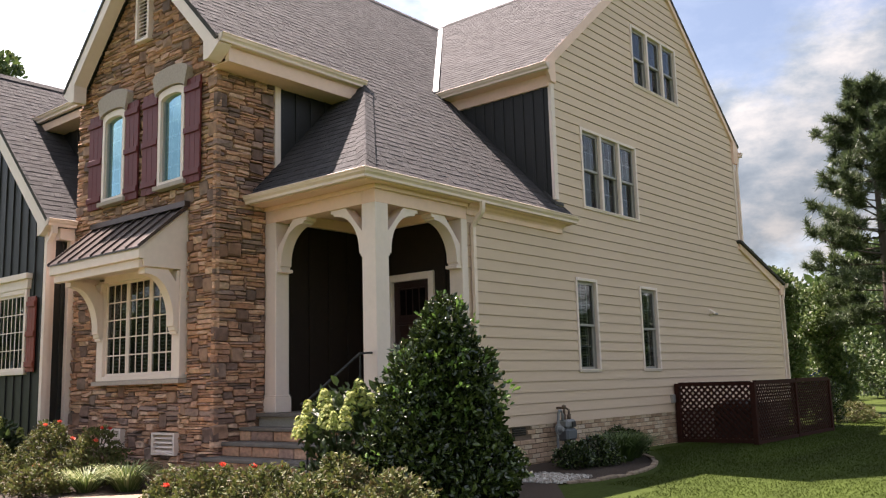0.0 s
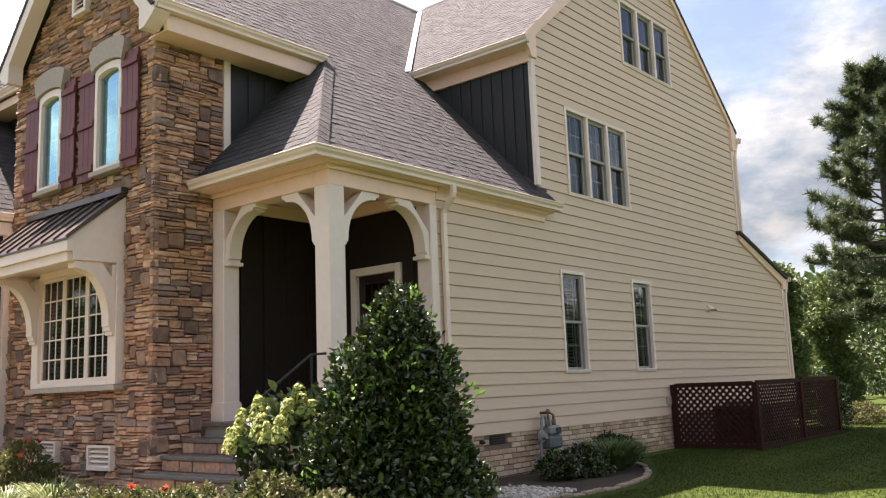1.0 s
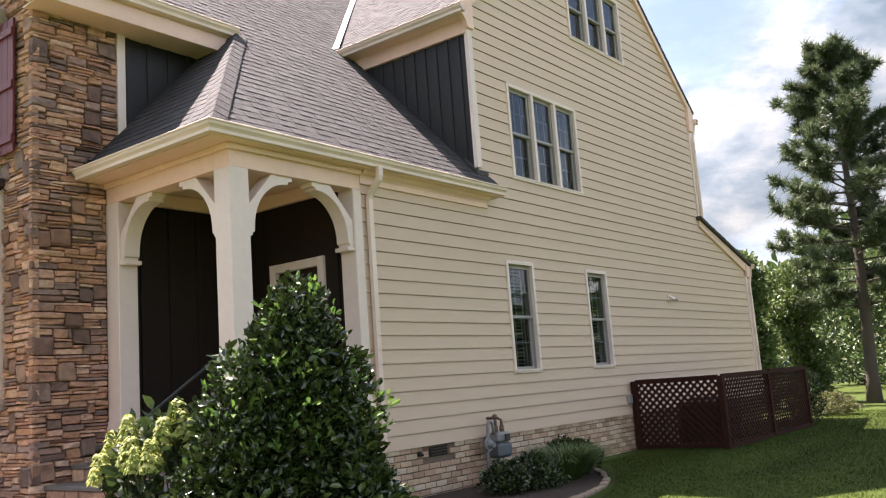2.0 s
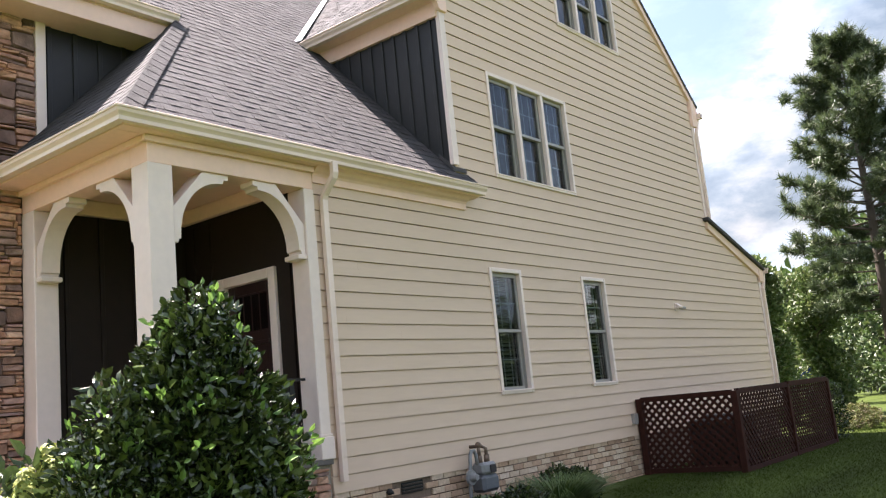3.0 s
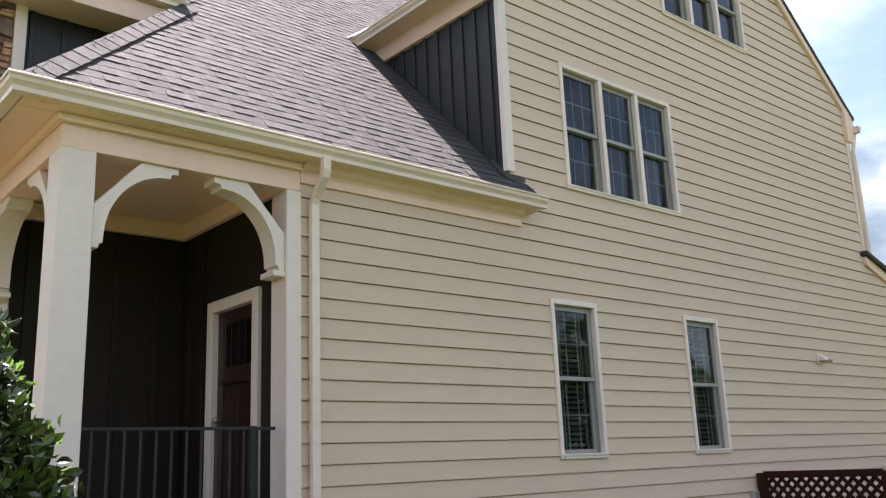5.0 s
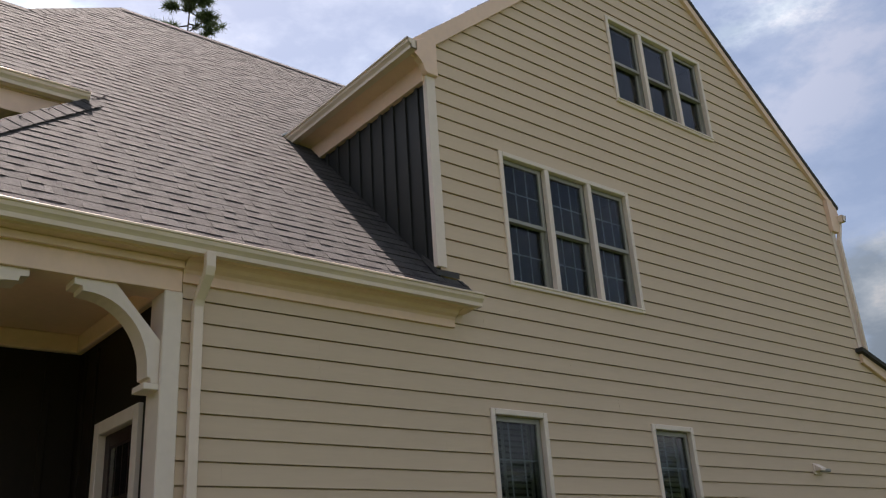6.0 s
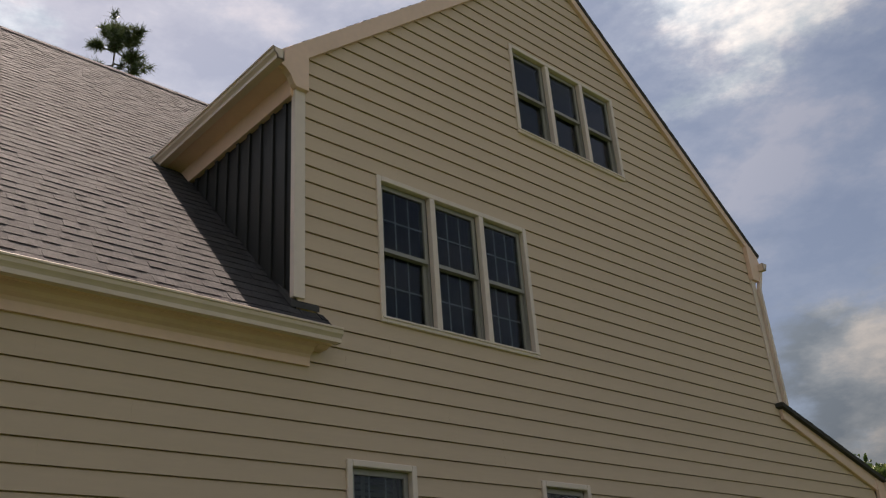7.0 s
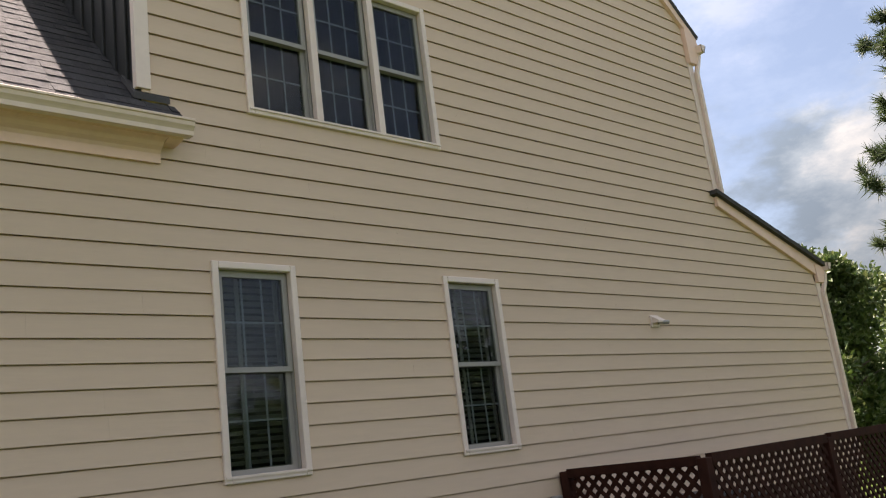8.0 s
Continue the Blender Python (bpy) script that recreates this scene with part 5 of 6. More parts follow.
# lattice enclosure with the air conditioner
def lattice_panel(name, label, p, q, z0, z1, out):
    """A framed lattice screen from p to q (x, y)."""
    p, q = Vector((*p, 0)), Vector((*q, 0))
    d = (q - p).normalized()
    n = Vector(out)
    L = (q - p).length
    root = empty(name, label, "lattice screen", group="lattice screens")

    def bar(nm, u0, w0, u1, w1, wd, t0, t1):
        a, b = Vector((u0, w0)), Vector((u1, w1))
        k = (b - a).normalized()
        s = Vector((-k.y, k.x)) * wd / 2
        bm = bmesh.new()
        prism(bm, [p + d * c.x + Vector((0, 0, c.y)) + n * t0 for c in (a - s, b - s, b + s, a + s)], n * (t1 - t0))
        part(nm, bm, M_BROWN, root)
    bar("top_rail", 0, z1 - 0.03, L, z1 - 0.03, 0.08, -0.02, 0.045)
    bar("bottom_rail", 0, z0 + 0.06, L, z0 + 0.06, 0.07, -0.012, 0.04)
    lo, hi = z0 + 0.06, z1 - 0.05
    H = hi - lo
    step = 0.125
    for sgn, t in ((1, 0.002), (-1, 0.012)):
        u = -H
        while u < L + H:
            a0, b0 = (u, u + H) if sgn > 0 else (u + H, u)
            # clip the slat to the frame
            c0, c1 = 0.0, 1.0
            du = b0 - a0
            for lim, s in ((0.0, 1), (L, -1)):
                f = (lim - a0) / du
                if (du > 0) == (s > 0):
                    c0 = max(c0, f)
                else:
                    c1 = min(c1, f)
            if c1 - c0 > 0.03:
                bar("slat", a0 + du * c0, lo + H * c0, a0 + du * c1, lo + H * c1, 0.042, t, t + 0.009)
            u += step
    return root


def lattice_post(x, y, z0, z1):
    bm = bmesh.new()
    box(bm, x - 0.05, x + 0.05, y - 0.05, y + 0.05, z0, z1)
    tagged(part("lattice_post", bm, M_BROWN, bevel=0.006), "dark brown wooden post of the lattice screen", "post", "lattice posts")


LZ = 1.2
lattice_panel("lattice_screen", "dark brown wooden lattice screen facing the front", (0.12, 9.62), (1.56, 9.62), 0.03, LZ, (0, -1, 0))
lattice_panel("lattice_screen", "dark brown wooden lattice screen along the lawn", (1.6, 9.68), (1.6, 11.85), 0.0, LZ + 0.01, (1, 0, 0))
lattice_panel("lattice_screen", "dark brown wooden lattice screen along the lawn", (1.6, 11.95), (1.6, 14.1), 0.0, LZ + 0.02, (1, 0, 0))
for x, y in ((0.08, 9.62), (1.6, 9.62), (1.6, 11.9), (1.6, 14.15)):
    lattice_post(x, y, -0.05, LZ - 0.01)
ac = empty("air_conditioner", "dark grey outdoor air conditioner behind the lattice", "air conditioner")
bm = bmesh.new()
box(bm, 0.58, 1.38, 10.15, 10.95, 0.1, 0.78)
part("casing", bm, M_AC, ac, bevel=0.02)
for i in range(13):
    bm = bmesh.new()
    box(bm, 0.6, 1.36, 10.135, 10.152, 0.14 + i * 0.048, 0.16 + i * 0.048)
    part("louvre", bm, M_AC, ac)
bm = bmesh.new()
bmesh.ops.create_cone(bm, segments=24, radius1=0.34, radius2=0.3, depth=0.06, cap_ends=True, matrix=Matrix.Translation((0.98, 10.55, 0.81)))
part("fan_guard", bm, M_AC, ac)
solid_box("pad", M_CONCRETE, ac, 0.5, 1.46, 10.05, 11.05, 0.02, 0.1)

# ---- stones, bricks ----


def stone_template(rng):
    """A rough block in a unit box, front at x=+0.5 (depth), y width, z height."""
    bm = bmesh.new()
    box(bm, -0.5, 0.5, -0.5, 0.5, -0.5, 0.5)
    for v in bm.verts:
        if v.co.x > 0:
            v.co.y *= rng.uniform(0.86, 0.99)
            v.co.z *= rng.uniform(0.62, 0.98)
            v.co.x += rng.uniform(-0.35, 0.1)
    bmesh.ops.bevel(bm, geom=[e for e in bm.edges if max(v.co.x for v in e.verts) > 0], offset=0.09, segments=1, affect="EDGES")
    for v in bm.verts:
        if v.co.x > 0:
            v.co.x += rng.uniform(-0.12, 0.12)
    bmesh.ops.recalc_face_normals(bm, faces=bm.faces)
    me = bpy.data.meshes.new("stone")
    bm.to_mesh(me)
    bm.free()
    return me


_rng = random.Random(77)
TEMPLATES = [stone_template(_rng) for _ in range(20)]
for _m in TEMPLATES:
    _m.materials.append(M_STONE_OBJ)
TDATA = [([tuple(v.co) for v in m.vertices], [tuple(p.vertices) for p in m.polygons]) for m in TEMPLATES]


def lay_stones(width, height, blocked, seed, cu=0.042, cv=0.036):
    """Packs stones of many sizes over a wall face; returns (u0, u1, v0, v1)."""
    rng = random.Random(seed)
    nu, nv = int(width / cu), int(height / cv)
    used = [[blocked((i + 0.5) * cu, (j + 0.5) * cv) for i in range(nu)] for j in range(nv)]
    out = []
    for j in range(nv):
        i = 0
        while i < nu:
            if used[j][i]:
                i += 1
                continue
            h = rng.choices((1, 2, 3, 5, 6), (46, 40, 6, 3, 3))[0]
            w = {1: rng.randint(4, 11), 2: rng.randint(4, 11), 3: rng.randint(4, 7), 5: rng.randint(4, 6), 6: rng.randint(5, 7)}[h]
            run = 0
            while run < w and i + run < nu and not used[j][i + run]:
                run += 1
            if 0 < nu - (i + run) < 2:
                run = nu - i if not any(used[j][i:nu]) else run
            w = run
            if w < 3:
                h = min(h, 3)
            hh = 1
            while hh < h and j + hh < nv and not any(used[j + hh][i:i + w]):
                hh += 1
            for q in range(j, j + hh):
                for k in range(i, i + w):
                    used[q][k] = True
            out.append((i * cu, (i + w) * cu, j * cv, (j + hh) * cv))
            i += w
    return out


def stone_face(label, rows, place, near, seed):
    """place(u, v) -> a point on the wall face and the matrix's axes; near(u, v): stones kept as single pieces."""
    rng = random.Random(seed)
    verts, faces, singles = [], [], 0
    big_verts, big_faces = [], []
    for u0, u1, v0, v1 in rows:
        k = rng.randrange(len(TEMPLATES))
        w, h = u1 - u0 - 0.004, v1 - v0 - 0.004
        d = 0.075 + rng.uniform(-0.018, 0.02) + (0.012 if h > 0.14 else 0)
        m = place((u0 + u1) / 2, (v0 + v1) / 2) @ Matrix.Rotation(rng.uniform(-0.05, 0.05), 4, "X") @ Matrix.Diagonal((d, w * 1.02, h * 1.04, 1))
        if h > 0.15:
            n = len(big_verts)
            big_verts.extend([tuple(m @ Vector(p)) for p in TDATA[k][0]])
            big_faces.extend([tuple(n + i for i in f) for f in TDATA[k][1]])
        elif near((u0 + u1) / 2, (v0 + v1) / 2) and singles < 150:
            singles += 1
            ob = new("stone", TEMPLATES[k])
            ob.parent = wall_stone
            ob.matrix_local = m
        else:
            n = len(verts)
            verts.extend([tuple(m @ Vector(p)) for p in TDATA[k][0]])
            faces.extend([tuple(n + i for i in f) for f in TDATA[k][1]])
    joined("ledgestones", verts, faces, M_STONE, wall_stone, label, kind="stuff")
    if big_verts:
        joined("field_stones", big_verts, big_faces, M_BOULDER, wall_stone, "dark brown squarish field stones", kind="stuff")


FRONT_HOLES = [(-5.24, -2.88, 1.43, 3.2), (-5.44, -2.86, 2.99, 4.0), (-5.22, -4.55, 4.3, 5.84), (-3.6, -2.92, 4.3, 5.84), (-4.3, -3.92, 6.8, 7.9), (-3.6, -3.02, 0.43, 0.74), (-5.02, -4.44, 0.5, 0.78),
               (-5.3, -4.47, 5.74, 6.1), (-3.68, -2.84, 5.74, 6.1)]


def front_blocked(u, v):
    x, z = -2.2 - u, v
    if z > 6.22 + 1.04 * (2.0 - abs(x - GX)):
        return True
    return any(a < x < b and c < z < d for a, b, c, d in FRONT_HOLES)


front_rows = lay_stones(3.96, 8.5, front_blocked, 11)
stone_face("brown and tan ledgestones of the front", front_rows, lambda u, v: Matrix.Translation((-2.2 - u, DY + 0.1, v)) @ Matrix.Rotation(-math.pi / 2, 4, "Z"), lambda u, v: u < 0.6 and 0.4 < v < 5.9, 12)


def side_blocked(u, v):
    y = DY + 0.06 + u
    return (v > 6.05) or (y > 1.12 and v < 3.98) or (y > 1.3)


side_rows = lay_stones(1.26 - DY, 6.1, side_blocked, 13)
stone_face("brown and tan ledgestones of the side", side_rows, lambda u, v: Matrix.Translation((STX + 0.01, DY + 0.06 + u, v)), lambda u, v: 1.0 < v < 5.6, 14)
# stone facing under the porch floor, on the lawn side
porch_rows = lay_stones(2.0, 0.92, lambda u, v: False, 15)
stone_face("brown ledgestones of the porch base", porch_rows, lambda u, v: Matrix.Translation((0.0, 1.04 + u, v)), lambda u, v: False, 16)


def bricks():
    bm = bmesh.new()
    box(bm, -0.05, 0.0, 0.004, 0.208, 0.004, 0.066)
    me = mesh_of("brick", bm, M_BRICK, bevel=0.004)
    half = me.copy()
    for v in half.vertices:
        v.co.y *= 0.48
    rng = random.Random(31)
    n = 0
    for j in range(-1, 9):
        z = 0.655 - 0.074 * (j + 1)
        if z < -0.05:
            break
        y = 3.07 + (0.106 if j % 2 else 0.0)
        while y < 9.9:
            if not (z + 0.07 > 0.5 and z < 0.6 and y + 0.2 > 4.07 and y < 4.42):
                ob = new("brick", me)
                ob.parent = found
                ob.location = (rng.uniform(-0.004, 0.003), y, z)
                ob.rotation_euler = (0, rng.uniform(-0.02, 0.02), rng.uniform(-0.01, 0.01))
                n += 1
            y += 0.213


# ---- planting ----


def leaf_cloud(name, material, parent, centres, normals, size, seed, label="", curl=0.25, per=6, kind=""):
    """Whorls of small leaves about the given twig tips."""
    rng = np.random.default_rng(seed)
    c = np.repeat(np.asarray(centres, float), per, axis=0)
    nn = np.repeat(np.asarray(normals, float), per, axis=0)
    n = len(c)
    d = nn * 0.75 + rng.normal(0, 0.62, (n, 3))
    d /= np.linalg.norm(d, axis=1, keepdims=True) + 1e-9
    side = np.cross(d, rng.normal(0, 1, (n, 3)))
    side /= np.linalg.norm(side, axis=1, keepdims=True) + 1e-9
    up = np.cross(side, d)
    L = (size * rng.uniform(0.6, 1.25, n))[:, None]
    w = L * rng.uniform(0.22, 0.32, (n, 1))
    p0 = c + rng.normal(0, size * 0.35, (n, 3))
    m1 = p0 + d * L * 0.36 - up * L * curl * 0.1
    m2 = p0 + d * L * 0.72 - up * L * curl * 0.45
    tip = p0 + d * L - up * L * curl
    fold = up * w * 0.4
    v = np.stack([p0, m1 - side * w * 0.9 + fold, m1, m1 + side * w * 0.9 + fold, m2 - side * w * 0.85 + fold, m2, m2 + side * w * 0.85 + fold, tip], 1).reshape(-1, 3)
    k = np.arange(n)[:, None] * 8
    quads = np.concatenate([k + [1, 2, 5, 4], k + [2, 3, 6, 5]], 0).tolist()
    tris = np.concatenate([k + [0, 2, 1], k + [0, 3, 2], k + [4, 5, 7], k + [5, 6, 7]], 0).tolist()
    return joined(name, v.tolist(), quads + tris, material, parent, label, kind, smooth=False)


def shell_points(n, profile, z0, z1, seed, inner=0.72, lump=0.12):
    """Points through the outer part of a rounded bush, with outward directions. profile(h) gives the radius at 0..1."""
    rng = np.random.default_rng(seed)
    out, nrm = [], []
    while len(out) < n:
        h = rng.uniform(0, 1)
        r = profile(h)
        if rng.uniform(0, profile(0.15) * 1.15) > r:
            continue
        a = rng.uniform(0, 2 * math.pi)
        bump = 1 + lump * (noise.noise(Vector((math.cos(a) * 1.7, math.sin(a) * 1.7, h * 4 + seed))) * 2)
        q = r * bump * (inner + (1 - inner) * rng.uniform(0, 1) ** 0.6)
        out.append((q * math.cos(a), q * math.sin(a), z0 + (z1 - z0) * h))
        nrm.append((math.cos(a), math.sin(a), 0.35 + 0.7 * h))
    nrm = np.asarray(nrm)
    return np.asarray(out), nrm / np.linalg.norm(nrm, axis=1, keepdims=True)


def trunk_and_limbs(name, root, base, height, r0, limbs, seed, material):
    rng = random.Random(seed)
    bm = bmesh.new()
    pts = [(base[0] + rng.uniform(-0.02, 0.02) * height * 0.1 * i, base[1] + rng.uniform(-0.02, 0.02) * height * 0.1 * i, base[2] + height * i / 6) for i in range(7)]
    tube(bm, pts, [r0 * (1 - 0.13 * i) for i in range(7)], 8)
    for _ in range(limbs):
        f = rng.uniform(0.15, 0.9)
        a = rng.uniform(0, 2 * math.pi)
        p = Vector(base) + Vector((0, 0, height * f))
        l = height * 0.28 * (1.1 - f)
        tube(bm, [p, p + Vector((math.cos(a) * l * 0.5, math.sin(a) * l * 0.5, l * 0.4)), p + Vector((math.cos(a) * l, math.sin(a) * l, l * 0.6))], [r0 * 0.4, r0 * 0.28, r0 * 0.1], 6)
    return part(name, bm, material, root, smooth=True)


# the tall holly in front of the porch
holly = empty("holly_shrub", "tall glossy dark green holly shrub before the porch", "shrub")
holly.location = (1.98, 0.14, 0.0)


def holly_profile(h):
    return 0.72 * (1 - 0.2 * (1 - min(h / 0.25, 1)) ** 2) * (1 - max(h - 0.1, 0) / 0.92) ** 0.66 + 0.04


trunk_and_limbs("trunk", holly, (0, 0, -0.05), 1.9, 0.045, 40, 3, M_BARK)
pts, nrm = shell_points(2300, holly_profile, 0.08, 2.2, 4, inner=0.6, lump=0.27)
leaf_cloud("foliage", M_HOLLY, holly, pts, nrm, 0.076, 5, per=6)
pts, nrm = shell_points(900, lambda h: holly_profile(h) * 0.72, 0.1, 1.9, 6, inner=0.3)
leaf_cloud("inner_foliage", M_HOLLY, holly, pts, nrm, 0.07, 7, per=6)
pts, nrm = shell_points(95, lambda h: holly_profile(0.4 + 0.6 * h) * 1.06, 0.95, 2.28, 8, inner=0.94, lump=0.27)
leaf_cloud("new_leaves", M_NEWLEAF, holly, pts, nrm + np.array([0, 0, 0.8]), 0.058, 9, "bright green young leaves", per=5)
# a lower lobe of the same planting
lobe = empty("holly_shrub", "lower dark green holly beside the tall one", "shrub")
lobe.location = (1.92, -0.4, 0.0)
trunk_and_limbs("trunk", lobe, (0, 0, -0.05), 1.1, 0.03, 16, 13, M_BARK)
pts, nrm = shell_points(700, lambda h: 0.4 * (1 - h ** 2.2) + 0.05, 0.05, 1.72, 14, inner=0.45, lump=0.2)
leaf_cloud("foliage", M_HOLLY, lobe, pts, nrm, 0.072, 15, per=6)
pts, nrm = shell_points(22, lambda h: 0.4 * (1 - (0.3 + 0.7 * h) ** 2.2) + 0.08, 0.5, 1.76, 16, inner=0.9)
leaf_cloud("new_leaves", M_NEWLEAF, lobe, pts, nrm + np.array([0, 0, 0.8]), 0.06, 17, "bright green young leaves", per=5)


def panicle(parent, at, size, seed, material):
    """A hydrangea head: many small petals about a blunt cone."""
    rng = np.random.default_rng(seed)
    n = 130
    h = rng.uniform(0, 1, n)
    a = rng.uniform(0, 2 * np.pi, n)
    r = size * 0.5 * (1 - 0.65 * h) * rng.uniform(0.8, 1.05, n)
    c = np.stack([at[0] + r * np.cos(a), at[1] + r * np.sin(a), at[2] + size * 1.15 * h], 1)
    nn = np.stack([np.cos(a), np.sin(a), 0.4 + h], 1)
    nn /= np.linalg.norm(nn, axis=1, keepdims=True)
    t = np.cross(nn, rng.normal(0, 1, (n, 3)))
    t /= np.linalg.norm(t, axis=1, keepdims=True)
    b = np.cross(nn, t)
    s = size * 0.13
    v, f = [], []
    for i in range(n):
        k = len(v)
        v.append(tuple(c[i] + nn[i] * s * 0.2))
        for q in range(8):
            w = s * (1.0 if q % 2 == 0 else 0.55)
            v.append(tuple(c[i] + (t[i] * math.cos(q * math.pi / 4) + b[i] * math.sin(q * math.pi / 4)) * w))
        f += [(k, k + 1 + q, k + 1 + (q + 1) % 8) for q in range(8)]
    joined("flower_head", v, f, material, parent, "lime green cone-shaped flower head")


def hydrangea(label, x, y, z, radius, height, heads, seed):
    root = empty("hydrangea", label, "shrub")
    root.location = (x, y, z)
    rng = random.Random(seed)
    prof = lambda h: radius * (1 - 0.5 * (2 * h - 0.9) ** 2)
    pts, nrm = shell_points(int(420 * radius / 0.5), prof, 0.1, height, seed, inner=0.3)
    leaf_cloud("foliage", M_HYDLEAF, root, pts, nrm, 0.12, seed + 1, per=3, curl=0.4)
    bm = bmesh.new()
    for i in range(heads):
        a = rng.uniform(0, 2 * math.pi)
        r = radius * math.sqrt(rng.uniform(0.05, 1.0))
        h = height * (1.06 - 0.35 * (r / radius) ** 2) * rng.uniform(0.8, 1.02)
        p = (r * math.cos(a), r * math.sin(a), h)
        panicle(root, p, rng.uniform(0.14, 0.21), seed + 10 + i, M_LIME)
        tube(bm, [(p[0] * 0.15, p[1] * 0.15, 0.0), (p[0] * 0.7, p[1] * 0.7, h * 0.6), p], [0.008, 0.006, 0.004], 5)
    part("branch_work", bm, M_STEM, root)


hydrangea("lime-flowering hydrangea before the porch steps", 1.06, -0.28, 0.05, 0.6, 1.2, 22, 100)
hydrangea("small hydrangea at the wing corner", -6.35, -0.95, 0.05, 0.5, 0.85, 6, 200)


def low_shrub(label, x, y, radius, height, seed, material, flowers=0, name="rose_shrub"):
    root = empty(name, label, "shrub")
    root.location = (x, y, 0.05)
    pts, nrm = shell_points(int(900 * radius), lambda h: radius * (1 - 0.75 * h ** 2) * (0.75 + 0.25 * min(1, h * 3)), 0.02, height, seed, inner=0.25, lump=0.25)
    leaf_cloud("foliage", material, root, pts, nrm, 0.052, seed + 1, per=7)
    rng = random.Random(seed)
    bm = bmesh.new()
    for _ in range(14):
        a, r = rng.uniform(0, 6.28), radius * rng.uniform(0.3, 0.9)
        tube(bm, [(0, 0, -0.06), (r * 0.5 * math.cos(a), r * 0.5 * math.sin(a), height * 0.6), (r * math.cos(a), r * math.sin(a), height * rng.uniform(0.7, 1.0))], [0.008, 0.005, 0.003], 5)
    part("branch_work", bm, M_STEM, root)
    for i in range((flowers + 1) // 2 + (flowers > 2)):
        a, r = rng.uniform(0, 6.28), radius * rng.uniform(0.2, 0.85)
        at = Vector((r * math.cos(a), r * math.sin(a), height * (1.02 - 0.5 * (r / radius) ** 2)))
        v, f = [], []
        for q in range(18):
            t, u = rng.uniform(0, 6.28), rng.uniform(0.1, 1.2)
            d = Vector((math.cos(t) * math.sin(u), math.sin(t) * math.sin(u), math.cos(u)))
            s = d.cross(Vector((0.3, 0.5, 1))).normalized()
            k = len(v)
            v += [tuple(at), tuple(at + d * 0.035 + s * 0.02), tuple(at + d * 0.055), tuple(at + d * 0.035 - s * 0.02)]
            f.append((k, k + 1, k + 2, k + 3))
        joined("flower", v, f, M_FLOWER, root, "small coral red rose")


for i, (x, y, r, h, fl) in enumerate(((-4.75, -0.75, 0.6, 0.86, 3), (-3.9, -0.5, 0.55, 0.78, 5), (-5.5, -1.35, 0.6, 0.62, 1), (-4.6, -1.75, 0.5, 0.42, 3), (-3.55, -1.45, 0.45, 0.36, 2), (-6.2, -1.9, 0.6, 0.5, 2))):
    low_shrub("low green rose shrub with coral red flowers", x, y, r, h, 300 + 7 * i, M_ROSELEAF, fl)
for i, (x, y, r, h, fl) in enumerate(((-0.1, -1.7, 0.46, 0.48, 1), (0.65, -1.8, 0.5, 0.55, 1), (1.3, -1.75, 0.5, 0.55, 1), (1.95, -1.7, 0.48, 0.5, 2), (1.75, -1.15, 0.42, 0.62, 0), (0.9, -1.25, 0.42, 0.5, 1), (2.4, -1.1, 0.42, 0.5, 0))):
    low_shrub("low green rose shrub beside the walk", x, y, r, h, 400 + 7 * i, M_ROSELEAF, fl)
for i, (x, y, r, h) in enumerate(((0.9, 4.35, 0.36, 0.36), (0.95, 4.85, 0.4, 0.4), (0.5, 6.35, 0.36, 0.46), (0.5, 6.85, 0.3, 0.38))):
    low_shrub("low dark green evergreen mound by the wall", x, y, r, h, 500 + 7 * i, M_HOLLY, 0, "evergreen_shrub")


def grass_clump(label, x, y, radius, height, blades, seed, material):
    rng = np.random.default_rng(seed)
    v, f = [], []
    for i in range(blades):
        a = rng.uniform(0, 2 * math.pi)
        r0 = radius * 0.25 * rng.uniform(0, 1)
        reach = radius * rng.uniform(0.5, 1.1)
        h = height * rng.uniform(0.6, 1.05)
        c, s = math.cos(a), math.sin(a)
        w = rng.uniform(0.006, 0.011)
        k = len(v)
        for t in (0.0, 0.35, 0.7, 1.0):
            rr = r0 + reach * t
            z = h * (1.9 * t - 1.25 * t * t)
            ww = w * (1 - 0.9 * t)
            v += [(rr * c - s * ww, rr * s + c * ww, z), (rr * c + s * ww, rr * s - c * ww, z)]
        f += [(k + 2 * q, k + 2 * q + 1, k + 2 * q + 3, k + 2 * q + 2) for q in range(3)]
    ob = joined("grass_clump", v, f, material)
    ob.location = (x, y, 0.05)
    tagged(ob, label, "plant")


grass_clump("yellow-green striped lily turf by the walk", -2.85, -0.62, 0.56, 0.5, 420, 61, M_LIRIOPE)
grass_clump("yellow-green striped lily turf by the walk", -3.3, -0.95, 0.5, 0.42, 320, 62, M_LIRIOPE)
grass_clump("green arching grass clump by the foundation", 0.98, 5.6, 0.66, 0.6, 640, 63, M_LIRIOPEGREEN)
grass_clump("green arching grass clump by the foundation", 0.85, 6.15, 0.55, 0.52, 460, 64, M_LIRIOPEGREEN)


# beds, walk, edging
def bed(name, label, pts, material, z=0.012, kind="structure", category="planting bed"):
    bm = bmesh.new()
    prism(bm, [(x, y, ground_z(x, y) + z) for x, y in pts], (0, 0, -0.06))
    return tagged(part(name, bm, material), label, category, kind=kind)


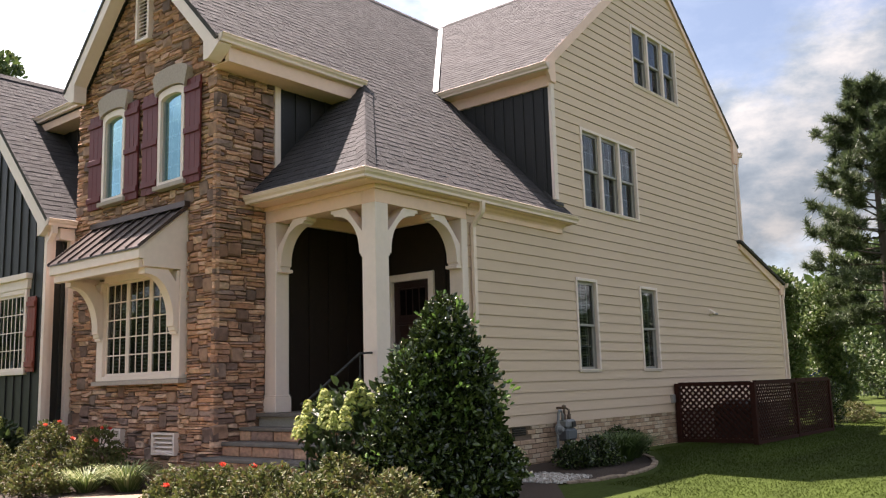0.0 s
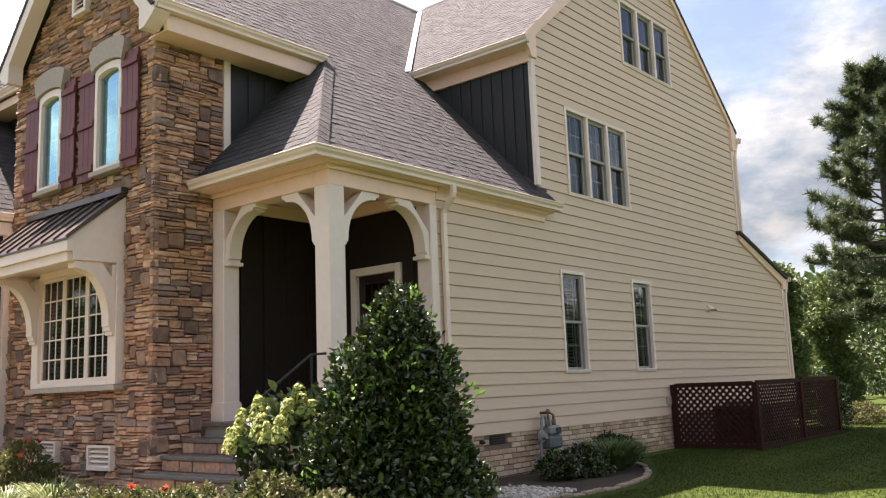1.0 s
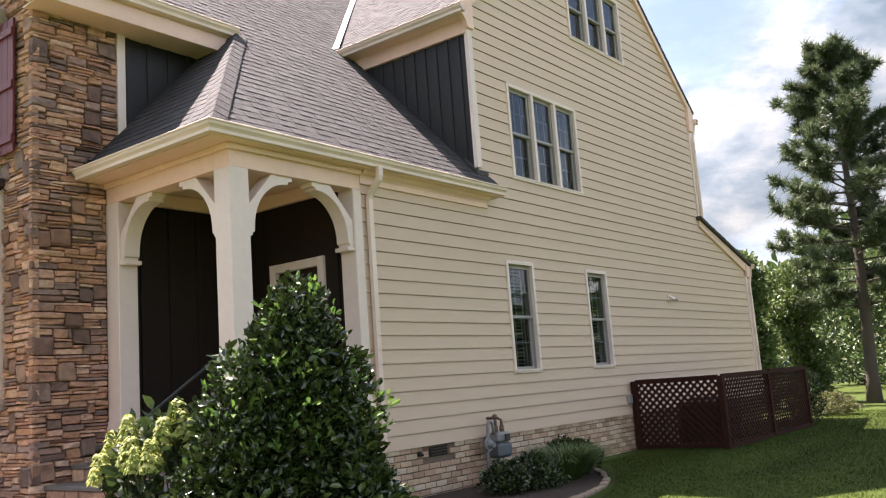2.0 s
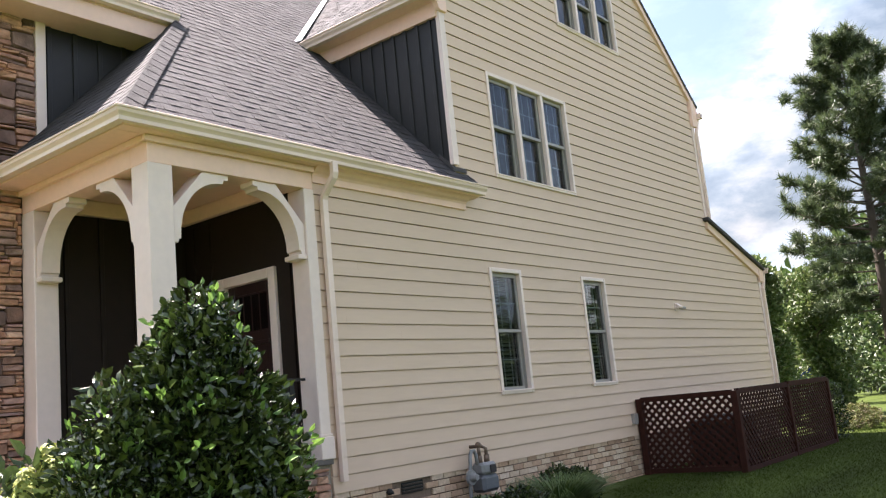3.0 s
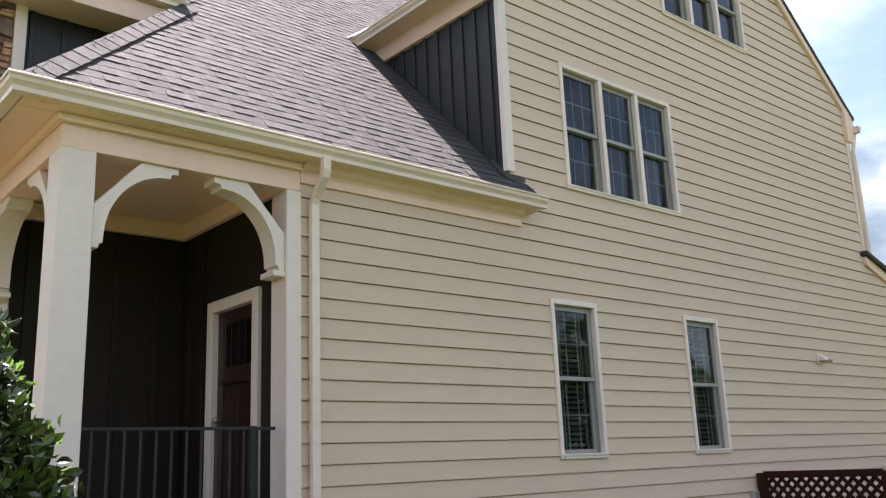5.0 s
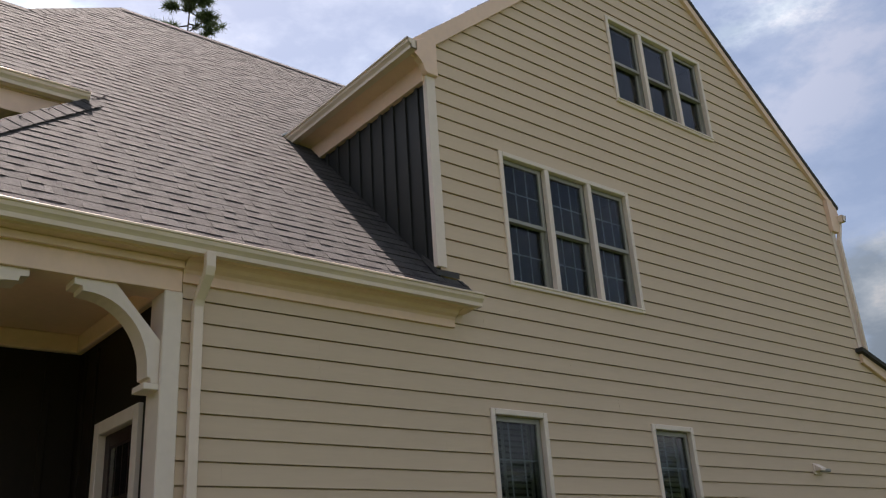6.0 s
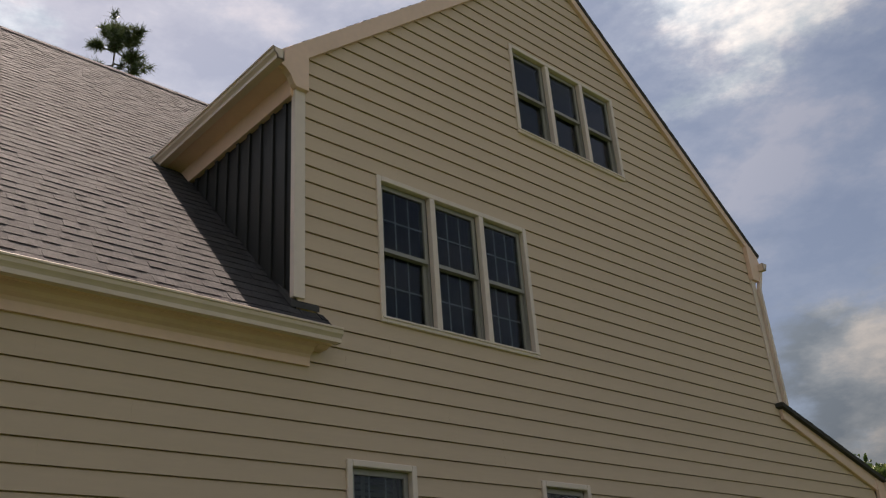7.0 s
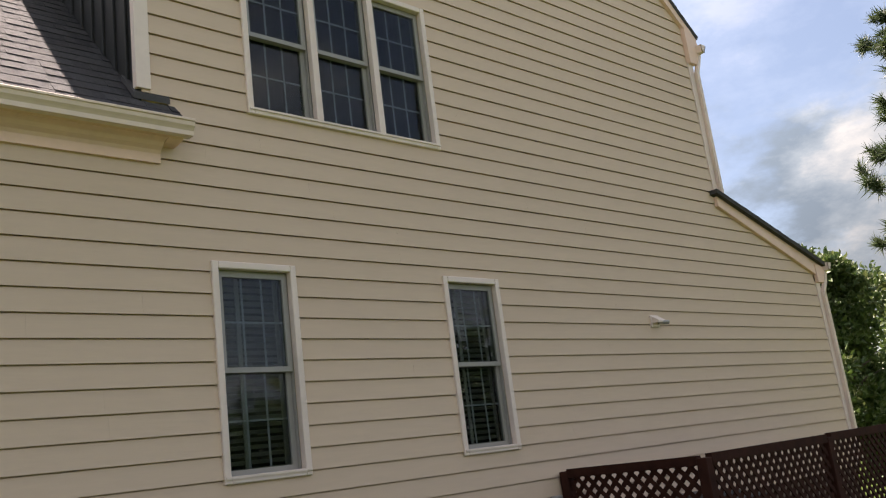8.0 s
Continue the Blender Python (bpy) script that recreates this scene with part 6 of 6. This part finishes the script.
bed("mulch_side", "dark brown mulch bed along the wall", [(0, 3.0), (0, 7.1), (0.4, 7.0), (0.98, 6.45), (1.6, 5.4), (1.84, 4.5), (1.84, 3.3), (1.7, 2.6), (2.6, 1.4), (2.9, 0.2), (2.6, -1.4), (1.7, -2.5), (0.5, -2.6), (-0.7, -1.9), (-0.6, 0.9), (0, 1.0)], M_MULCH)
bed("mulch_front", "dark brown mulch bed before the stone front", [(-2.25, 0.2), (-2.25, -0.3), (-2.2, -0.75), (-3.0, -1.75), (-4.5, -2.6), (-6.8, -3.0), (-6.8, 0.3)], M_MULCH)
bed("gravel_patch", "pale gravel patch beside the shrub", [(0.75, 2.95), (1.2, 2.5), (1.66, 2.65), (1.72, 3.15), (1.4, 3.42), (0.95, 3.42)], M_GRAVEL, z=0.02, category="gravel")
bed("front_walk", "pale tan concrete front walk", [(-2.2, -0.3), (-0.62, -0.3), (-0.72, -1.9), (-1.6, -2.9), (-3.6, -4.6), (-7, -5.6), (-7, -3.05), (-4.5, -2.65), (-3.0, -1.8), (-2.2, -0.8)], M_CONCRETE, z=0.03, category="walk")


def pebbles():
    """Loose pale stones on the gravel patch."""
    rng = random.Random(91)
    v, f = [], []
    for _ in range(900):
        x, y = rng.gauss(1.3, 0.26), rng.gauss(3.0, 0.22)
        if not (0.7 < x < 1.74 and 2.5 < y < 3.5):
            continue
        c = Vector((x, y, ground_z(x, y) + 0.028))
        k, q = len(v), rng.uniform(0.012, 0.03)
        for i in range(6):
            a = i * math.pi / 3 + rng.uniform(-0.3, 0.3)
            v.append(tuple(c + Vector((math.cos(a) * q, math.sin(a) * q * 0.8, -0.012))))
        for i in range(6):
            a = i * math.pi / 3 + rng.uniform(-0.3, 0.3)
            v.append(tuple(c + Vector((math.cos(a) * q * 0.7, math.sin(a) * q * 0.55, q * 0.55))))
        f += [(k + i, k + (i + 1) % 6, k + 6 + (i + 1) % 6, k + 6 + i) for i in range(6)] + [tuple(k + 6 + i for i in range(6))]
    ob = joined("pebbles", v, f, M_PEBBLE)
    tagged(ob, "loose pale grey pebbles on the gravel patch", "pebbles", kind="stuff")


pebbles()
edge = empty("bed_edging", "grey stone edging of the planting bed", "edging")
EP = [(0.38, 7.08), (0.74, 6.76), (1.12, 6.28), (1.5, 5.68), (1.75, 5.1), (1.88, 4.5), (1.92, 3.9), (1.88, 3.3), (1.74, 2.75)]
_e = random.Random(8)
for (xa, ya), (xb, yb) in zip(EP, EP[1:]):
    n = 3
    for i in range(n):
        t0, t1 = (i + 0.03) / n, (i + 0.97) / n
        p, q = Vector((xa + (xb - xa) * t0, ya + (yb - ya) * t0, 0)), Vector((xa + (xb - xa) * t1, ya + (yb - ya) * t1, 0))
        s = (q - p).cross(Vector((0, 0, 1))).normalized() * _e.uniform(0.035, 0.06)
        bm = bmesh.new()
        z = ground_z(xa, ya) - 0.03
        prism(bm, [p - s + Vector((0, 0, z)), q - s + Vector((0, 0, z)), q + s + Vector((0, 0, z)), p + s + Vector((0, 0, z))], (0, 0, _e.uniform(0.045, 0.075)))
        part("edging_stone", bm, M_EDGE, edge, bevel=0.012)

# ---- trees and the far side of the garden ----


def needle_tufts(name, material, root, centres, ways, length, per, seed):
    """Tufts of long needles, each a brush of thin blades round the end of a shoot."""
    rng = np.random.default_rng(seed)
    c = np.repeat(np.asarray(centres, float), per, axis=0)
    g = np.repeat(np.asarray(ways, float), per, axis=0)
    n = len(c)
    d = rng.normal(0, 1, (n, 3)) + g * 0.75 + np.array([0, 0, 0.25])
    d /= np.linalg.norm(d, axis=1, keepdims=True)
    s = np.cross(d, rng.normal(0, 1, (n, 3)))
    s /= np.linalg.norm(s, axis=1, keepdims=True)
    L = length * rng.uniform(0.6, 1.1, (n, 1))
    w = length * 0.05
    p = c - g * length * rng.uniform(0, 0.7, (n, 1)) + rng.normal(0, length * 0.1, (n, 3))
    v = np.stack([p - s * w, p + s * w, p + d * L], 1).reshape(-1, 3)
    f = np.arange(3 * n).reshape(-1, 3)
    return joined(name, v.tolist(), f.tolist(), material, root)


def pine(label, x, y, height, crown_from, spread, seed, needle=0.3, per=60, lean=(0.0, 0.0), levels=26, shoots=9, thick=0.02):
    root = empty("pine_tree", label, "tree")
    root.location = (x, y, -0.1)
    rng = random.Random(seed)

    def axis_at(z):
        f = z / height
        return Vector((lean[0] * f + 0.012 * height * math.sin(f * 5.0) * f, lean[1] * f + 0.008 * height * math.sin(f * 6.5 + 1) * f, z))

    bm = bmesh.new()
    tube(bm, [axis_at(height * i / 12) for i in range(13)], [thick * height * ((1 - i / 12.6) ** 0.85) * (1.25 if i == 0 else 1) for i in range(13)], 10)
    part("trunk", bm, M_BARK, root, smooth=True)
    bm = bmesh.new()
    cent, ways = [], []
    for level in range(levels):
        f = level / (levels - 1)
        z = crown_from + (height - crown_from) * f ** 0.95
        reach = spread * (0.8 + 0.35 * math.sin(math.pi * min(1, f * 1.1 + 0.1))) * (1 - 0.74 * f ** 2.8)
        turn = rng.uniform(0, 6.28)
        count = rng.randint(3, 4)
        for b in range(count):
            a = turn + 6.28 * b / count + rng.uniform(-0.5, 0.5)
            l = reach * rng.uniform(0.6, 1.12)
            p0 = axis_at(min(z + rng.uniform(-0.12, 0.12), height * 0.985))
            out = Vector((math.cos(a), math.sin(a), 0))
            lift = l * (rng.uniform(-0.2, 0.25) + 0.5 * f)
            p1 = p0 + out * l * 0.5 + Vector((0, 0, lift * 0.35))
            p2 = p0 + out * l + Vector((0, 0, lift + 0.08 * l))
            tube(bm, [p0, p1, p2], [0.016 + 0.009 * l, 0.012 + 0.003 * l, 0.006], 5)
            side = out.cross(Vector((0, 0, 1)))
            for k in range(shoots):
                t = 1.0 if k == 0 else rng.uniform(0.3, 1.0)
                base = p1 + (p2 - p1) * ((t - 0.5) * 2) if t > 0.5 else p0 + (p1 - p0) * (t * 2)
                way = (out * rng.uniform(0.2, 1.0) + side * rng.uniform(-1, 1) + Vector((0, 0, rng.uniform(0.1, 0.8)))).normalized()
                tip = base + way * (0.04 if k == 0 else rng.uniform(0.12, 0.34) * (0.6 + 0.4 * l))
                tube(bm, [base, tip], [0.008, 0.005], 4)
                cent.append(tuple(tip))
                ways.append(tuple(way))
    part("branch_work", bm, M_BARK, root, smooth=True)["kind"] = "stuff"
    needle_tufts("crown", M_PINE, root, cent, ways, needle, per, seed)


def leafy_tree(label, x, y, height, spread, seed, leaves=2600, leaf=0.22, low=0.12, material=None, name="leafy_tree"):
    root = empty(name, label, "tree")
    root.location = (x, y, -0.1)
    rng = random.Random(seed)
    trunk_and_limbs("trunk", root, (0, 0, -0.05), height * 0.75, height * 0.02, 14, seed, M_BARK)
    rg = np.random.default_rng(seed)
    cent, nrm = [], []
    lumps = [(rng.uniform(0, 6.28), rng.uniform(0.0, 0.75), rng.uniform(low, 0.95)) for _ in range(26)]
    for a, r, h in lumps:
        env = math.sin(math.pi * min(max((h - low) / (1 - low) * 0.85 + 0.12, 0), 1))
        c = Vector((math.cos(a) * r * spread * env, math.sin(a) * r * spread * env, h * height))
        rad = spread * rng.uniform(0.26, 0.42)
        m = leaves // 26
        d = rg.normal(0, 1, (m, 3))
        d /= np.linalg.norm(d, axis=1, keepdims=True)
        q = rg.uniform(0.55, 1.05, (m, 1))
        cent.append(np.array(c) + d * q * rad * np.array([1, 1, 0.8]))
        nrm.append(d + np.array([0, 0, 0.4]))
    leaf_cloud("crown", material or M_TREELEAF, root, np.concatenate(cent), np.concatenate(nrm), leaf, seed, per=4, curl=0.3)


pine("tall green pine with a loose open crown on the lawn", 1.12, 22.0, 10.25, 2.8, 2.15, 71, needle=0.29, per=64, lean=(0.2, 0.1), levels=27, shoots=19, thick=0.0185)
pine("tall green pine behind the house", -16.5, 9.7, 20.2, 18.0, 1.2, 72, needle=0.3, per=60, levels=6, shoots=7, thick=0.008)
leafy_tree("tall dense green tree behind the lawn", -5.2, 30.0, 5.6, 2.4, 81)
leafy_tree("tall dense green tree behind the lawn", -8.4, 34.0, 7.2, 3.0, 82)
leafy_tree("green garden tree under the pine", 0.6, 33.0, 6.5, 3.6, 83)
leafy_tree("green garden tree near the fence", -3.0, 40.0, 7.5, 4.2, 84)
leafy_tree("green tree at the far fence", 6.0, 46.0, 9.0, 4.5, 85)
leafy_tree("tall green tree beyond the wing", -21.5, 5.1, 13.6, 2.2, 86)
leafy_tree("leafy evergreen screen at the corner of the house", -1.6, 20.5, 4.6, 1.3, 87, leaves=3000, leaf=0.13, low=0.03, material=M_SCREEN)
leafy_tree("leafy evergreen screen at the corner of the house", -0.9, 23.0, 4.2, 1.3, 88, leaves=3000, leaf=0.13, low=0.03, material=M_SCREEN)
low_shrub("dark green clipped shrub at the lattice end", 1.35, 14.9, 0.42, 1.15, 600, M_HOLLY, 0, "evergreen_shrub")
low_shrub("pale green low shrub on the lawn", 1.2, 17.5, 0.6, 0.5, 620, M_ROSELEAF, 0, "garden_shrub")


def far_woods():
    rng = np.random.default_rng(9)
    n = 46000
    a = rng.uniform(-math.pi, math.pi, n)
    r = rng.uniform(58, 80, n)
    prof = 6.5 + 2.5 * np.sin(a * 9) + 1.6 * np.sin(a * 23 + 1) + rng.normal(0, 0.8, n)
    z = prof * rng.uniform(0, 1, n) ** 0.7
    c = np.stack([-4 + r * np.cos(a), 2 + r * np.sin(a), z], 1)
    nn = np.stack([-np.cos(a), -np.sin(a), np.full(n, 0.6)], 1)
    ob = leaf_cloud("far_woods", M_TREELEAF, None, c, nn, 1.1, 10, per=2)
    tagged(ob, "distant green woods round the garden", "woods", kind="stuff")


far_woods()


def far_house(x, y):
    """A neighbour's white house beyond the fence, with a porch rail and two rows of windows."""
    root = empty("neighbour_house", "white two-storey house far behind the trees", "house")
    root.location = (x, y, 0)
    wall = solid_box("wall", M_WHITE, root, -0.6, 9.0, 0.0, 7.0, -0.2, 5.6)
    bm = bmesh.new()
    prism(bm, [(-1.0, -0.4, 5.6), (-1.0, 7.4, 5.6), (-1.0, 3.5, 8.2)], (10.4, 0, 0))
    part("roof", bm, M_ROOF, root)
    for i in range(4):
        for z in (0.9, 3.6):
            a = 0.1 + i * 2.2
            w = solid_box("window", M_JAMB, root, a, a + 0.9, -0.03, 0.02, z, z + 1.4)
            solid_box("pane", M_ROOM, w, a + 0.08, a + 0.82, -0.045, -0.031, z + 0.08, z + 1.32)
    deck = solid_box("deck", M_FENCE, root, -0.6, 5.0, -2.2, -0.002, 0.25, 0.45)
    solid_box("rail", M_WHITE, deck, -0.6, 5.0, -2.2, -2.14, 1.25, 1.33)
    for i in range(20):
        solid_box("baluster", M_WHITE, deck, -0.58 + i * 0.29, -0.53 + i * 0.29, -2.19, -2.15, 0.45, 1.25)


far_house(-4.6, 50.0)
# picket fence
fence = empty("picket_fence", "grey weathered picket fence at the garden end", "fence")
bm = bmesh.new()
box(bm, -20, 14, 44.02, 44.06, 0.35, 0.43)
box(bm, -20, 14, 44.02, 44.06, 0.85, 0.93)
part("rails", bm, M_FENCE, fence)
bm = bmesh.new()
box(bm, -0.05, 0.05, -0.01, 0.01, 0.0, 1.15)
pk = mesh_of("picket", bm, M_FENCE)
for i in range(130):
    ob = new("picket", pk)
    ob.parent = fence
    ob.location = (-14 + i * 0.17, 44.0, -0.1)
# covered play frame behind the house
tr = empty("trampoline", "blue and black netted trampoline on the lawn", "trampoline")
for i in range(8):
    a = math.pi / 4 * i
    bm = bmesh.new()
    tube(bm, [(-5.6 + 1.6 * math.cos(a), 36 + 1.6 * math.sin(a), -0.1), (-5.6 + 1.6 * math.cos(a), 36 + 1.6 * math.sin(a), 2.5)], 0.03)
    part("pole", bm, M_METER, tr)
bm = bmesh.new()
bmesh.ops.create_cone(bm, segments=24, radius1=1.65, radius2=1.65, depth=0.7, cap_ends=True, matrix=Matrix.Translation((-5.6, 36, 1.1)))
part("skirt", bm, M_BLUE, tr)

# pieces of the large surfaces
siding_planks()
bricks()
for vs_, fs_ in near_tabs:
    joined("shingle", vs_, fs_, M_ROOF_OBJ, main_roof)
